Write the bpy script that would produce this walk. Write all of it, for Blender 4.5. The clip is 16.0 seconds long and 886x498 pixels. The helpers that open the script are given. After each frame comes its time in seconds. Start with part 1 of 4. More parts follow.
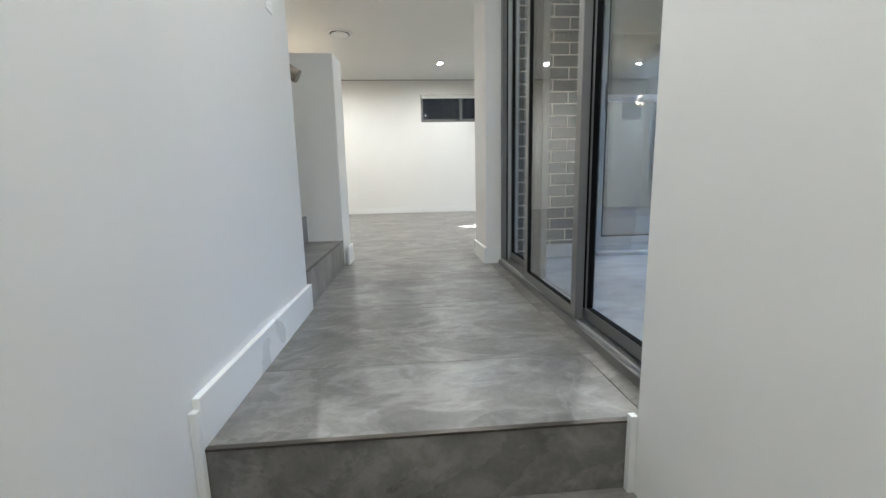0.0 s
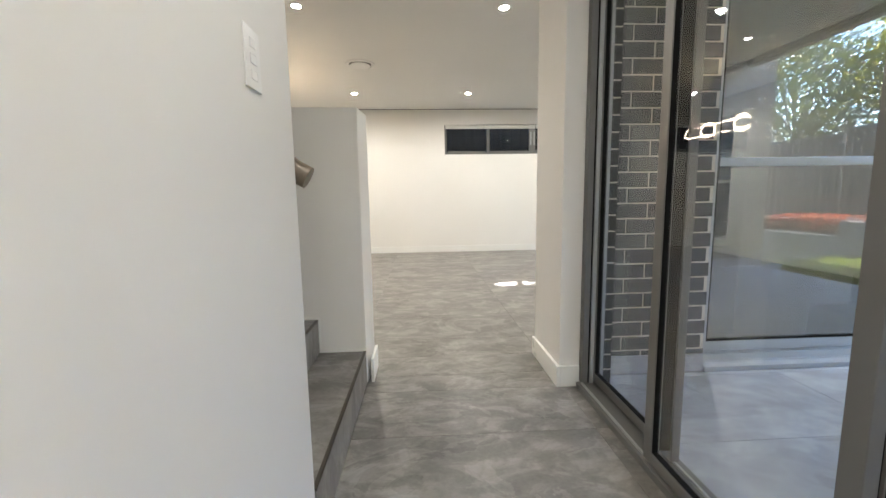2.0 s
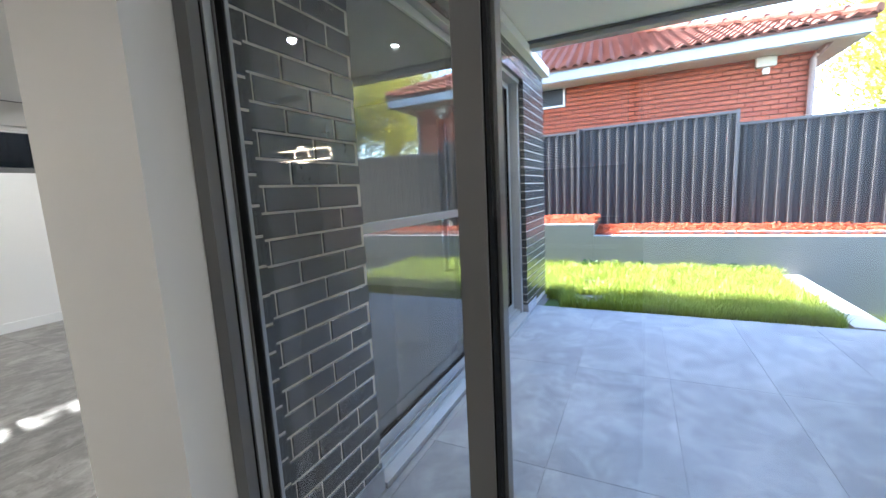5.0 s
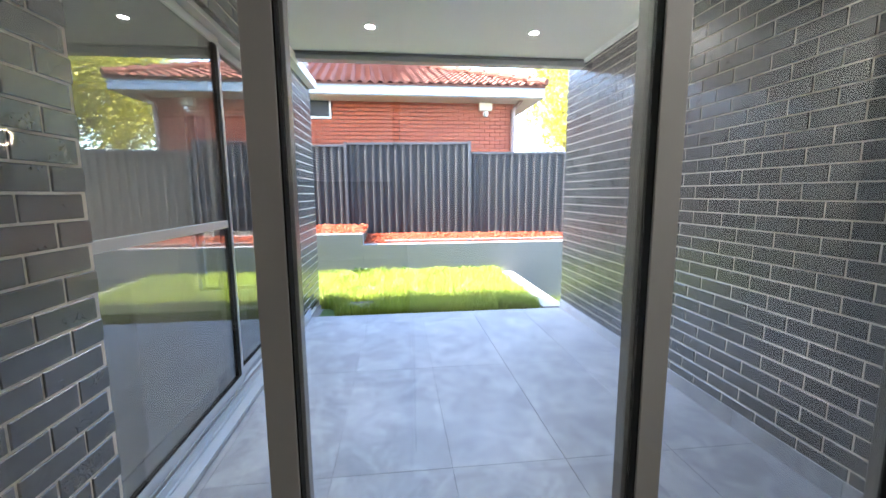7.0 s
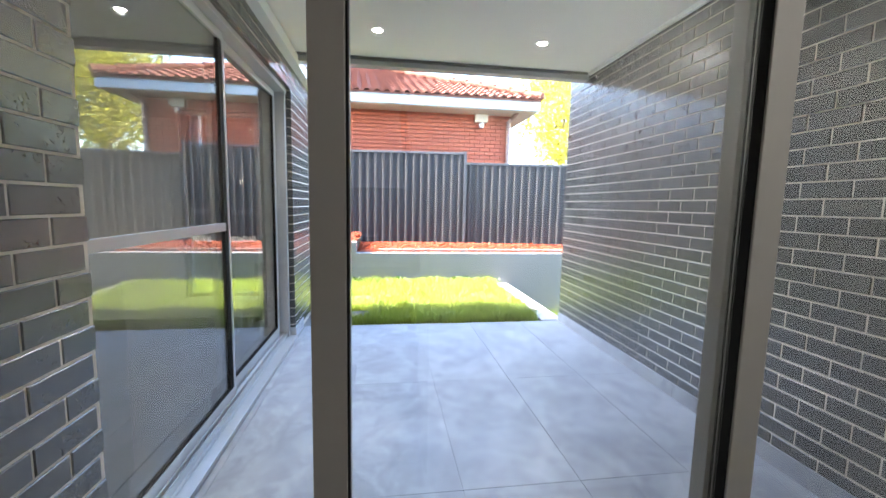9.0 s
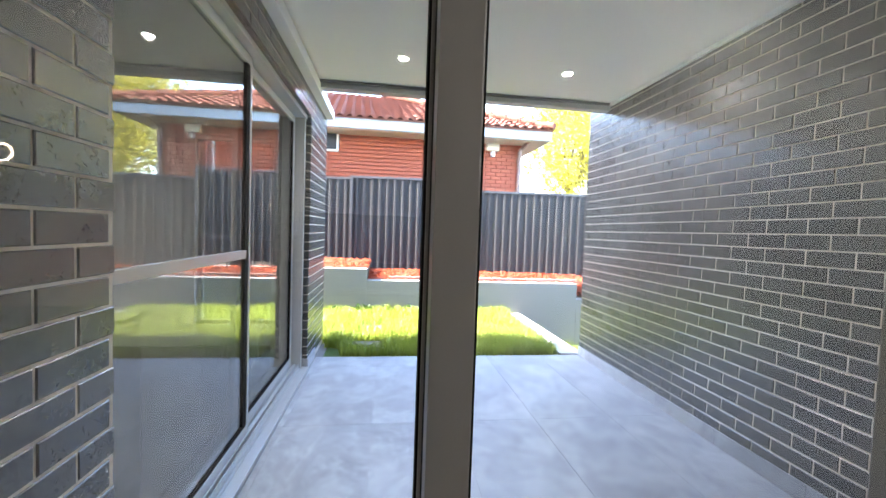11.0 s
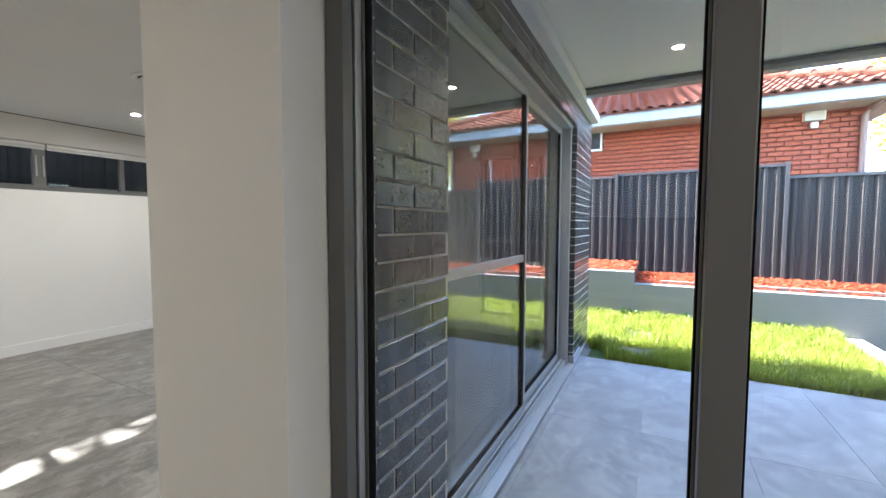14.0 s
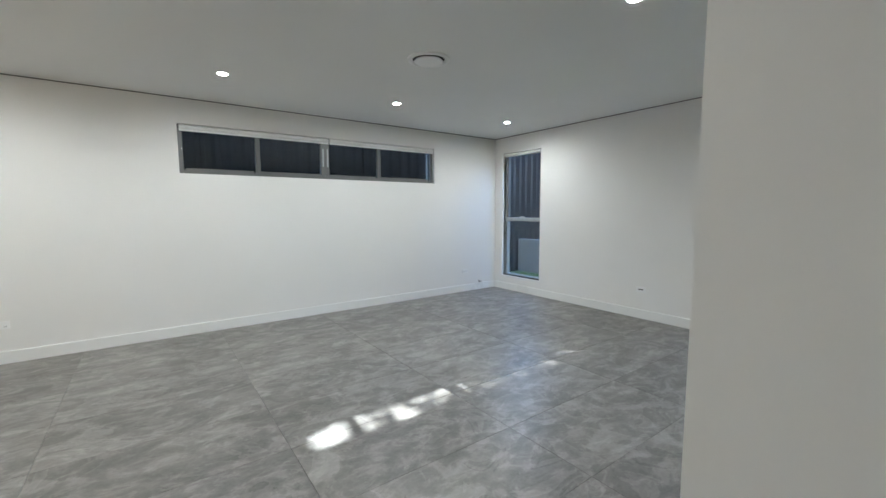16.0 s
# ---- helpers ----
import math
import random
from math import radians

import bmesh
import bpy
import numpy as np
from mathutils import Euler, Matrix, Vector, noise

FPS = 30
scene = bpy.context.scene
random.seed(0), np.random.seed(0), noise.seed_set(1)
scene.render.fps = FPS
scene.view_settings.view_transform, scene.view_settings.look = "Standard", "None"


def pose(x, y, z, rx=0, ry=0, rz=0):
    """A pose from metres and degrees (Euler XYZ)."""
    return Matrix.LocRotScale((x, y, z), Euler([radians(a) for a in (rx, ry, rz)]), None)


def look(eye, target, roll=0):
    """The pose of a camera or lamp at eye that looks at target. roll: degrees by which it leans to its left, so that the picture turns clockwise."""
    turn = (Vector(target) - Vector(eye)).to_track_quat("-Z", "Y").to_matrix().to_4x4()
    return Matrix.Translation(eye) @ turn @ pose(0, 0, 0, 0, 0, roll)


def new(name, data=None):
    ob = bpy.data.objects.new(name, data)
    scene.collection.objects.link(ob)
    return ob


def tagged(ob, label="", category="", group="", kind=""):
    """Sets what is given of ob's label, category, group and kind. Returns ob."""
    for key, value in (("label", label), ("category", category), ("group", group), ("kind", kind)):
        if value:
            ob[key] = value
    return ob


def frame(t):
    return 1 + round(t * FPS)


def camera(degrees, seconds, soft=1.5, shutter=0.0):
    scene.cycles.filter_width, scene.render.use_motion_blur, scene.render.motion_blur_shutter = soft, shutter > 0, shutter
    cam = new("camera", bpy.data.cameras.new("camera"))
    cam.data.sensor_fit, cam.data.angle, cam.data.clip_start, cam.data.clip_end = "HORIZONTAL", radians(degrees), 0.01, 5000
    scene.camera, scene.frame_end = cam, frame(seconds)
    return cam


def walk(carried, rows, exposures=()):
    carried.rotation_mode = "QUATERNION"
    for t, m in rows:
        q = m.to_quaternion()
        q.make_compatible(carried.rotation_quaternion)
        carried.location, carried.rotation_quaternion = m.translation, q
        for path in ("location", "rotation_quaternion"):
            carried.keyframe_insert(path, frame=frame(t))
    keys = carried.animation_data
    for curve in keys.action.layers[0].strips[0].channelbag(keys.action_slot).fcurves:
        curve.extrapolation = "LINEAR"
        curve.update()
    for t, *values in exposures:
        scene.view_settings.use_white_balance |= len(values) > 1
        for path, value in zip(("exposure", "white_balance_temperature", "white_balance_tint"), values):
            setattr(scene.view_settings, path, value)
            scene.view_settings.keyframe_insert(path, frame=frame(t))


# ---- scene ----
cam = camera(95.5, 16.0)
PATH = [
    (0, (0.08, 0.093, 0.587), (0.234, 2.061, 0.265), -1.3),
    (0.5, (0.024, 0.336, 0.7), (-0.017, 2.312, 0.392), -1.4),
    (1, (0.022, 0.549, 0.845), (0.08, 2.53, 0.579), -0.7),
    (1.5, (-0.012, 0.746, 0.976), (-0.013, 2.725, 0.684), -1.2),
    (2, (-0.101, 0.93, 1.021), (0.003, 2.911, 0.768), -0.9),
    (2.5, (-0.103, 1.09, 1.156), (0.214, 3.047, 0.894), 0.2),
    (3, (-0.068, 1.287, 1.218), (0.345, 3.228, 0.967), 0.5),
    (3.5, (-0.039, 1.408, 1.355), (0.55, 3.302, 1.095), 0.5),
    (4, (-0.06, 1.63, 1.348), (0.829, 3.401, 1.077), -0.1),
    (4.5, (-0.001, 1.848, 1.322), (1.352, 3.293, 1.04), -1.5),
    (5, (0.125, 2.04, 1.349), (1.905, 2.907, 1.068), -2.9),
    (7.3, (0.053, 2.082, 1.385), (2.021, 1.85, 1.112), -0.2),
    (7.5, (0.054, 2.092, 1.384), (2.023, 1.868, 1.115), -0.0),
    (8, (0.063, 2.112, 1.382), (2.033, 1.882, 1.125), 0.5),
    (8.5, (0.111, 2.152, 1.36), (2.078, 1.891, 1.113), 1.0),
    (10.8, (0.291, 2.331, 1.372), (2.261, 2.005, 1.254), 2.1),
    (11, (0.303, 2.344, 1.375), (2.282, 2.071, 1.286), 2.0),
    (11.5, (0.335, 2.417, 1.416), (2.332, 2.308, 1.389), 2.0),
    (12, (0.355, 2.406, 1.443), (2.355, 2.455, 1.447), 1.8),
    (12.5, (0.339, 2.399, 1.445), (2.326, 2.628, 1.448), 1.5),
    (13, (0.254, 2.387, 1.427), (2.211, 2.799, 1.385), 1.1),
    (13.5, (0.168, 2.325, 1.415), (2.061, 2.963, 1.326), 0.6),
    (14, (0.101, 2.353, 1.422), (1.862, 3.294, 1.306), 0.1),
    (14.5, (0.046, 2.462, 1.415), (1.621, 3.687, 1.266), -0.2),
    (15, (0.072, 2.676, 1.385), (1.413, 4.152, 1.236), -0.1),
    (15.5, (0.06, 2.911, 1.387), (1.199, 4.545, 1.198), 0.1),
    (16, (0.058, 3.208, 1.397), (1.229, 4.818, 1.202), -0.3),
]
walk(cam, [(t, look(eye, target, roll)) for t, eye, target, roll in PATH],
     exposures=[(0.0, 4.7, 5800, 6), (1.5, 4.8, 6500, 9), (3.0, 4.75, 6350, 9), (4.0, 4.6, 6100, 8), (5.0, 4.45, 5850, 9), (7.5, 4.7, 6300, 10), (12.5, 4.75, 6450, 12), (14.5, 4.2, 6000, 8), (15.5, 4.2, 5750, 5), (16.0, 4.25, 5650, 5)])

# ---- light ----
SUN_EL, SUN_AZ = radians(35.4), radians(2.0)      # sun stands over +y, leaning to +x
sun_to = Vector((math.sin(SUN_AZ) * math.cos(SUN_EL), math.cos(SUN_AZ) * math.cos(SUN_EL), math.sin(SUN_EL)))
world = bpy.data.worlds.new("sky")
scene.world = world
world.use_nodes = True
_bg = world.node_tree.nodes["Background"]
_sky = world.node_tree.nodes.new("ShaderNodeTexSky")
_sky.sky_type, _sky.sun_disc = "NISHITA", False
_sky.sun_elevation, _sky.sun_rotation = SUN_EL, SUN_AZ
_sky.air_density, _sky.dust_density, _sky.ozone_density = 1.0, 1.0, 1.5
world.node_tree.links.new(_sky.outputs[0], _bg.inputs[0])
_bg.inputs[1].default_value = 0.15
sun = new("sun", bpy.data.lights.new("sun", "SUN"))
sun.data.energy, sun.data.angle, sun.data.color = 2.7, radians(0.53), (1.0, 0.95, 0.86)
sun.matrix_world = look(sun_to * 50, (0, 0, 0))
DOWN_W, HALL_FILL_W, PENDANT_E = 2.6, 1.9, 2.6


# ---- materials ----
def shader(name):
    m = bpy.data.materials.new(name)
    m.use_nodes = True
    nt = m.node_tree
    return m, nt, nt.nodes["Principled BSDF"], nt.nodes, nt.links.new


def spot(nodes, link, per_object=True):
    """World position, shifted by a random step for each object."""
    geo = nodes.new("ShaderNodeNewGeometry")
    if not per_object:
        return geo.outputs["Position"]
    info, mul, add = nodes.new("ShaderNodeObjectInfo"), nodes.new("ShaderNodeVectorMath"), nodes.new("ShaderNodeVectorMath")
    mul.operation, add.operation = "SCALE", "ADD"
    mul.inputs[0].default_value = (37.0, 53.0, 11.0)
    link(info.outputs["Random"], mul.inputs["Scale"])
    link(geo.outputs["Position"], add.inputs[0])
    link(mul.outputs[0], add.inputs[1])
    return add.outputs[0]


def noise_tex(nodes, link, vec, scale, detail=4.0, rough=0.55, distort=0.0, stretch=None):
    n = nodes.new("ShaderNodeTexNoise")
    n.inputs["Scale"].default_value, n.inputs["Detail"].default_value = scale, detail
    n.inputs["Roughness"].default_value, n.inputs["Distortion"].default_value = rough, distort
    if stretch:
        mp = nodes.new("ShaderNodeMapping")
        mp.inputs["Scale"].default_value = stretch
        link(vec, mp.inputs["Vector"])
        vec = mp.outputs[0]
    link(vec, n.inputs["Vector"])
    return n.outputs["Fac"]


def ramp(nodes, link, fac, stops):
    r = nodes.new("ShaderNodeValToRGB")
    e = r.color_ramp.elements
    while len(e) < len(stops):
        e.new(0.5)
    for el, (p, c) in zip(e, stops):
        el.position, el.color = p, (*c, 1) if len(c) == 3 else c
    link(fac, r.inputs[0])
    return r.outputs[0]


def mix(nodes, link, fac, a, b, mode="MIX"):
    m = nodes.new("ShaderNodeMix")
    m.data_type, m.blend_type = "RGBA", mode
    if isinstance(fac, (int, float)):
        m.inputs[0].default_value = fac
    else:
        link(fac, m.inputs[0])
    for sock, v in ((m.inputs[6], a), (m.inputs[7], b)):
        if isinstance(v, tuple):
            sock.default_value = (*v, 1)
        else:
            link(v, sock)
    return m.outputs[2]


def bump(nodes, link, bsdf, height, strength, dist):
    b = nodes.new("ShaderNodeBump")
    b.inputs["Strength"].default_value, b.inputs["Distance"].default_value = strength, dist
    link(height, b.inputs["Height"])
    link(b.outputs[0], bsdf.inputs["Normal"])


def surface(name, c1, c2, coarse=3.0, fine=60.0, rough=0.6, metal=0.0, relief=0.1, dist=0.002, per_object=True, wear=0.5, spread=0.1):
    """Two tones blended by a coarse stain and a fine grain, with fine relief and uneven gloss."""
    m, nt, bsdf, nodes, link = shader(name)
    vec = spot(nodes, link, per_object)
    a, b = noise_tex(nodes, link, vec, coarse, 5), noise_tex(nodes, link, vec, fine, 3)
    col = mix(nodes, link, ramp(nodes, link, a, [(0.3, (0, 0, 0)), (0.7, (1, 1, 1))]), c1, c2)
    col = mix(nodes, link, wear, col, mix(nodes, link, b, c1, c2))
    link(col, bsdf.inputs["Base Color"])
    rr = nodes.new("ShaderNodeMapRange")
    rr.inputs["To Min"].default_value, rr.inputs["To Max"].default_value = max(0.02, rough - spread), min(1, rough + spread)
    link(a, rr.inputs["Value"])
    link(rr.outputs[0], bsdf.inputs["Roughness"])
    bsdf.inputs["Metallic"].default_value = metal
    if relief:
        bump(nodes, link, bsdf, b, relief, dist)
    return m


def glow(name, colour, strength):
    m, nt, bsdf, nodes, link = shader(name)
    bsdf.inputs["Base Color"].default_value = (0.9, 0.9, 0.88, 1)
    bsdf.inputs["Emission Color"].default_value = (*colour, 1)
    bsdf.inputs["Emission Strength"].default_value = strength
    return m


def glass(name, tint, gloss=1.0, facing=0.04):
    m, nt, bsdf, nodes, link = shader(name)
    clear, shiny, blend, face = (nodes.new("ShaderNode" + k) for k in ("BsdfTransparent", "BsdfGlossy", "MixShader", "LayerWeight"))
    clear.inputs[0].default_value = (*tint, 1)
    shiny.inputs["Roughness"].default_value = 0.0
    shiny.inputs["Color"].default_value = (0.95 * gloss, 0.97 * gloss, 0.97 * gloss, 1)
    face.inputs[0].default_value = 0.5
    power, gain = nodes.new("ShaderNodeMath"), nodes.new("ShaderNodeMath")
    power.operation, gain.operation = "POWER", "MULTIPLY_ADD"
    power.inputs[1].default_value, gain.inputs[1].default_value, gain.inputs[2].default_value = 5.0, 1.0 - facing, facing
    link(face.outputs["Facing"], power.inputs[0])
    link(power.outputs[0], gain.inputs[0])
    link(gain.outputs[0], blend.inputs[0])
    link(clear.outputs[0], blend.inputs[1])
    link(shiny.outputs[0], blend.inputs[2])
    link(blend.outputs[0], nodes["Material Output"].inputs["Surface"])
    return m


def stone_tile(name, dark, mid, light, rough, drawn=1.9, sheen=0.5, size=1.0, ledge=0.5):
    """Slate-look porcelain: drifting clouds of grey broken by riven ledges with pale rims."""
    m, nt, bsdf, nodes, link = shader(name)
    vec = spot(nodes, link)
    cloud = noise_tex(nodes, link, vec, 1.2 * size, 6, 0.6, 0.8, (1.0, drawn, 1.0))
    patch = noise_tex(nodes, link, vec, 1.5 * size, 7, 0.58, 1.1, (1.0, 0.85 * drawn, 1.0))
    blot = noise_tex(nodes, link, vec, 4.5 * size, 6, 0.65, 0.6, (1.0, drawn, 1.0))
    grain = noise_tex(nodes, link, vec, 55, 4)
    steps, saw = nodes.new("ShaderNodeMath"), nodes.new("ShaderNodeMath")
    steps.operation, saw.operation = "MULTIPLY", "FRACT"
    steps.inputs[1].default_value = 7.0
    link(patch, steps.inputs[0])
    link(steps.outputs[0], saw.inputs[0])
    col = ramp(nodes, link, cloud, [(0.32, dark), (0.50, mid), (0.64, light)])
    terrace = ramp(nodes, link, saw.outputs[0], [(0.0, dark), (0.55, mid), (0.93, light), (1.0, mid)])
    col = mix(nodes, link, ledge, col, terrace)
    col = mix(nodes, link, 0.42, col, ramp(nodes, link, blot, [(0.38, dark), (0.50, mid), (0.60, light)]))
    col = mix(nodes, link, 0.12, col, ramp(nodes, link, grain, [(0.3, dark), (0.7, light)]))
    link(col, bsdf.inputs["Base Color"])
    rr = nodes.new("ShaderNodeMapRange")
    rr.inputs["To Min"].default_value, rr.inputs["To Max"].default_value = rough - 0.07, rough + 0.12
    link(patch, rr.inputs["Value"])
    link(rr.outputs[0], bsdf.inputs["Roughness"])
    bsdf.inputs["Specular IOR Level"].default_value = sheen
    bump(nodes, link, bsdf, patch, 0.12, 0.003)
    return m


def brick_mat(name, dark, mid, light, rough, pits=0.40, relief=0.55, sheen=0.5):
    """Fired brick: tone by brick, pitted face."""
    m, nt, bsdf, nodes, link = shader(name)
    vec = spot(nodes, link)
    info, geo = nodes.new("ShaderNodeObjectInfo"), nodes.new("ShaderNodeNewGeometry")
    add = nodes.new("ShaderNodeMath")
    add.operation = "ADD"
    link(info.outputs["Random"], add.inputs[0])
    link(geo.outputs["Random Per Island"], add.inputs[1])
    fr = nodes.new("ShaderNodeMath")
    fr.operation = "FRACT"
    link(add.outputs[0], fr.inputs[0])
    col = ramp(nodes, link, fr.outputs[0], [(0.0, dark), (0.5, mid), (1.0, light)])
    speck = noise_tex(nodes, link, vec, 125, 3, 0.6)
    cloud = noise_tex(nodes, link, vec, 14, 4)
    col = mix(nodes, link, ramp(nodes, link, speck, [(pits, (0.7, 0.7, 0.7)), (pits + 0.07, (0, 0, 0))]), col, tuple(c * 0.45 for c in dark))
    col = mix(nodes, link, ramp(nodes, link, cloud, [(0.35, (0, 0, 0)), (0.75, (0.5, 0.5, 0.5))]), col, light)
    link(col, bsdf.inputs["Base Color"])
    bsdf.inputs["Roughness"].default_value = rough
    bsdf.inputs["Specular IOR Level"].default_value = sheen
    bump(nodes, link, bsdf, cloud if relief < 0.1 else speck, relief, 0.003)
    return m


def leaf_mat(name, dark, light):
    m, nt, bsdf, nodes, link = shader(name)
    geo = nodes.new("ShaderNodeNewGeometry")
    col = ramp(nodes, link, geo.outputs["Random Per Island"], [(0.0, dark), (1.0, light)])
    link(col, bsdf.inputs["Base Color"])
    bsdf.inputs["Roughness"].default_value = 0.5
    trans, blend = nodes.new("ShaderNodeBsdfTranslucent"), nodes.new("ShaderNodeMixShader")
    link(col, trans.inputs[0])
    blend.inputs[0].default_value = 0.4
    link(bsdf.outputs[0], blend.inputs[1])
    link(trans.outputs[0], blend.inputs[2])
    link(blend.outputs[0], nodes["Material Output"].inputs["Surface"])
    return m


PAINT = surface("white wall paint", (0.80, 0.79, 0.765), (0.765, 0.755, 0.73), 0.8, 180, 0.55, 0, 0.06, 0.001, False, 0.25)
CEIL_PAINT = surface("ceiling paint", (0.78, 0.78, 0.76), (0.75, 0.75, 0.73), 0.7, 200, 0.8, 0, 0.04, 0.001, False, 0.2)
PATIO_CEIL = surface("cream patio ceiling paint", (0.86, 0.835, 0.77), (0.83, 0.805, 0.74), 0.7, 200, 0.7, 0, 0.04, 0.001, False, 0.2)
GLOSS_WHITE = surface("gloss trim paint", (0.82, 0.82, 0.80), (0.78, 0.78, 0.76), 2, 90, 0.3, 0, 0.03, 0.001)
PLASTIC = surface("white plastic", (0.82, 0.82, 0.81), (0.78, 0.78, 0.77), 6, 200, 0.35, 0, 0.02, 0.0005)
FLOOR_TILE = stone_tile("indoor stone tile", (0.080, 0.075, 0.069), (0.158, 0.149, 0.138), (0.33, 0.315, 0.292), 0.33, 1.6, 0.38, 1.1, 0.40)
# these greys lean to blue to carry the cast of the skylight
PATIO_TILE = stone_tile("patio stone tile", (0.19, 0.200, 0.218), (0.285, 0.298, 0.318), (0.42, 0.435, 0.455), 0.42, 1.2, 0.5, 1.0, 0.4)
PATIO_GROUT = surface("pale grey grout", (0.27, 0.27, 0.275), (0.22, 0.22, 0.225), 5, 120, 0.9)
GROUT = surface("grey grout", (0.17, 0.165, 0.16), (0.14, 0.137, 0.133), 5, 120, 0.9)
BRICK = brick_mat("charcoal brick", (0.042, 0.044, 0.043), (0.060, 0.062, 0.060), (0.084, 0.085, 0.081), 0.27, 0.43, 0.22, 0.85)
MORTAR = surface("pale mortar", (0.62, 0.57, 0.49), (0.52, 0.47, 0.40), 8, 150, 0.95, 0, 0.4, 0.003)
ALU = surface("grey powder-coated aluminium", (0.165, 0.162, 0.156), (0.14, 0.138, 0.133), 3, 300, 0.36, 0.2, 0.03, 0.0005)
ALU_PALE = surface("pale anodised aluminium", (0.44, 0.45, 0.45), (0.39, 0.40, 0.40), 3, 300, 0.35, 0.4, 0.03, 0.0005)
# gaskets, and the shaded gaps between door panels; near black for the latter
RUBBER = surface("black rubber and gap shade", (0.004, 0.004, 0.004), (0.006, 0.006, 0.006), 10, 100, 0.8)
RUBBER.node_tree.nodes["Principled BSDF"].inputs["Specular IOR Level"].default_value = 0.1
GLASS = glass("clear pane", (0.972, 0.975, 0.975))
GLASS_GREY = glass("grey tinted pane", (0.60, 0.62, 0.62))
GLASS_SMOKE = glass("lightly smoked pane", (0.56, 0.58, 0.58), 1.0, 0.10)
CHROME = surface("satin steel", (0.55, 0.54, 0.52), (0.45, 0.44, 0.42), 5, 200, 0.3, 1.0, 0.03, 0.0005)
BRONZE = surface("brown anodised handrail", (0.20, 0.165, 0.125), (0.15, 0.12, 0.09), 6, 150, 0.45, 0.15, 0.05, 0.001)
NOSING = surface("bronze step nosing", (0.10, 0.085, 0.07), (0.07, 0.06, 0.05), 6, 150, 0.35, 0.6)
BLACK = surface("matt black metal", (0.015, 0.015, 0.015), (0.022, 0.022, 0.022), 8, 150, 0.5)
FENCE = surface("charcoal steel sheet", (0.044, 0.043, 0.044), (0.036, 0.035, 0.036), 1.2, 80, 0.5, 0.0, 0.03, 0.001)
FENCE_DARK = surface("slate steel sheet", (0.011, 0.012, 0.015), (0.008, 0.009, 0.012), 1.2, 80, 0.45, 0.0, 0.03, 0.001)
RAIL = surface("fence rail steel", (0.075, 0.075, 0.078), (0.06, 0.06, 0.063), 2, 80, 0.4)
FENCE_PALE = surface("pale grey steel sheet", (0.16, 0.16, 0.15), (0.13, 0.13, 0.122), 2, 80, 0.4)
RENDER_GREY = surface("grey cement render", (0.25, 0.235, 0.22), (0.21, 0.198, 0.187), 1.5, 60, 0.9, 0, 0.3, 0.004)
STONE_SLAB = surface("weathered concrete slab", (0.12, 0.108, 0.09), (0.075, 0.07, 0.055), 7, 60, 0.95, 0, 0.4, 0.004)
CONCRETE = surface("pale concrete", (0.40, 0.39, 0.37), (0.31, 0.30, 0.285), 3, 90, 0.9, 0, 0.3, 0.003)
SOIL = surface("dark soil", (0.07, 0.055, 0.035), (0.045, 0.035, 0.022), 6, 60, 0.95, 0, 0.8, 0.02)
TURF = surface("turf under grass", (0.07, 0.115, 0.02), (0.045, 0.08, 0.014), 5, 80, 0.95, 0, 0.8, 0.02)
GRASS = leaf_mat("grass blades", (0.15, 0.205, 0.022), (0.34, 0.39, 0.055))
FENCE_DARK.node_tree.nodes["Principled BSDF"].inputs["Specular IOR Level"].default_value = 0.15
FENCE.node_tree.nodes["Principled BSDF"].inputs["Specular IOR Level"].default_value = 0.2
WEED = leaf_mat("weed leaves", (0.03, 0.07, 0.02), (0.06, 0.12, 0.03))
LEAF_GOLD = leaf_mat("golden green leaves", (0.28, 0.28, 0.02), (0.58, 0.52, 0.07))
LEAF = leaf_mat("olive green leaves", (0.06, 0.085, 0.02), (0.17, 0.19, 0.05))
BARK = surface("grey brown bark", (0.13, 0.10, 0.075), (0.08, 0.06, 0.045), 8, 40, 0.9, 0, 0.7, 0.01)
MULCH = leaf_mat("red bark mulch", (0.30, 0.055, 0.025), (0.52, 0.13, 0.06))
SLEEPER = surface("weathered timber sleeper", (0.36, 0.25, 0.21), (0.27, 0.18, 0.15), 4, 40, 0.85, 0, 0.4, 0.004)
RED_BRICK = brick_mat("red face brick", (0.34, 0.062, 0.026), (0.41, 0.082, 0.034), (0.47, 0.105, 0.044), 0.7)
# mortar coloured very dark to give the shadow of raked joints
RED_MORTAR = surface("brown mortar darkened for joint shade", (0.05, 0.017, 0.010), (0.035, 0.012, 0.008), 6, 90, 0.95)
ROOF_TILE = brick_mat("terracotta roof tile", (0.105, 0.036, 0.024), (0.15, 0.055, 0.038), (0.21, 0.09, 0.066), 0.85, 0.40, 0.2, 0.08)
FASCIA = surface("pale blue-grey gutter", (0.36, 0.38, 0.41), (0.32, 0.34, 0.37), 2, 90, 0.4)
EAVE = surface("cream eave lining", (0.68, 0.62, 0.52), (0.62, 0.56, 0.46), 2, 90, 0.7)
SCREEN_DARK = surface("dark room beyond", (0.05, 0.055, 0.06), (0.035, 0.04, 0.045), 2, 40, 0.3)
LAMP_LENS = glow("downlight lens", (1.0, 0.93, 0.82), 30.0)
LAMP_LENS_OUT = glow("patio downlight lens", (1.0, 0.96, 0.90), 14.0)
LED = glow("warm led strip", (1.0, 0.74, 0.48), PENDANT_E)


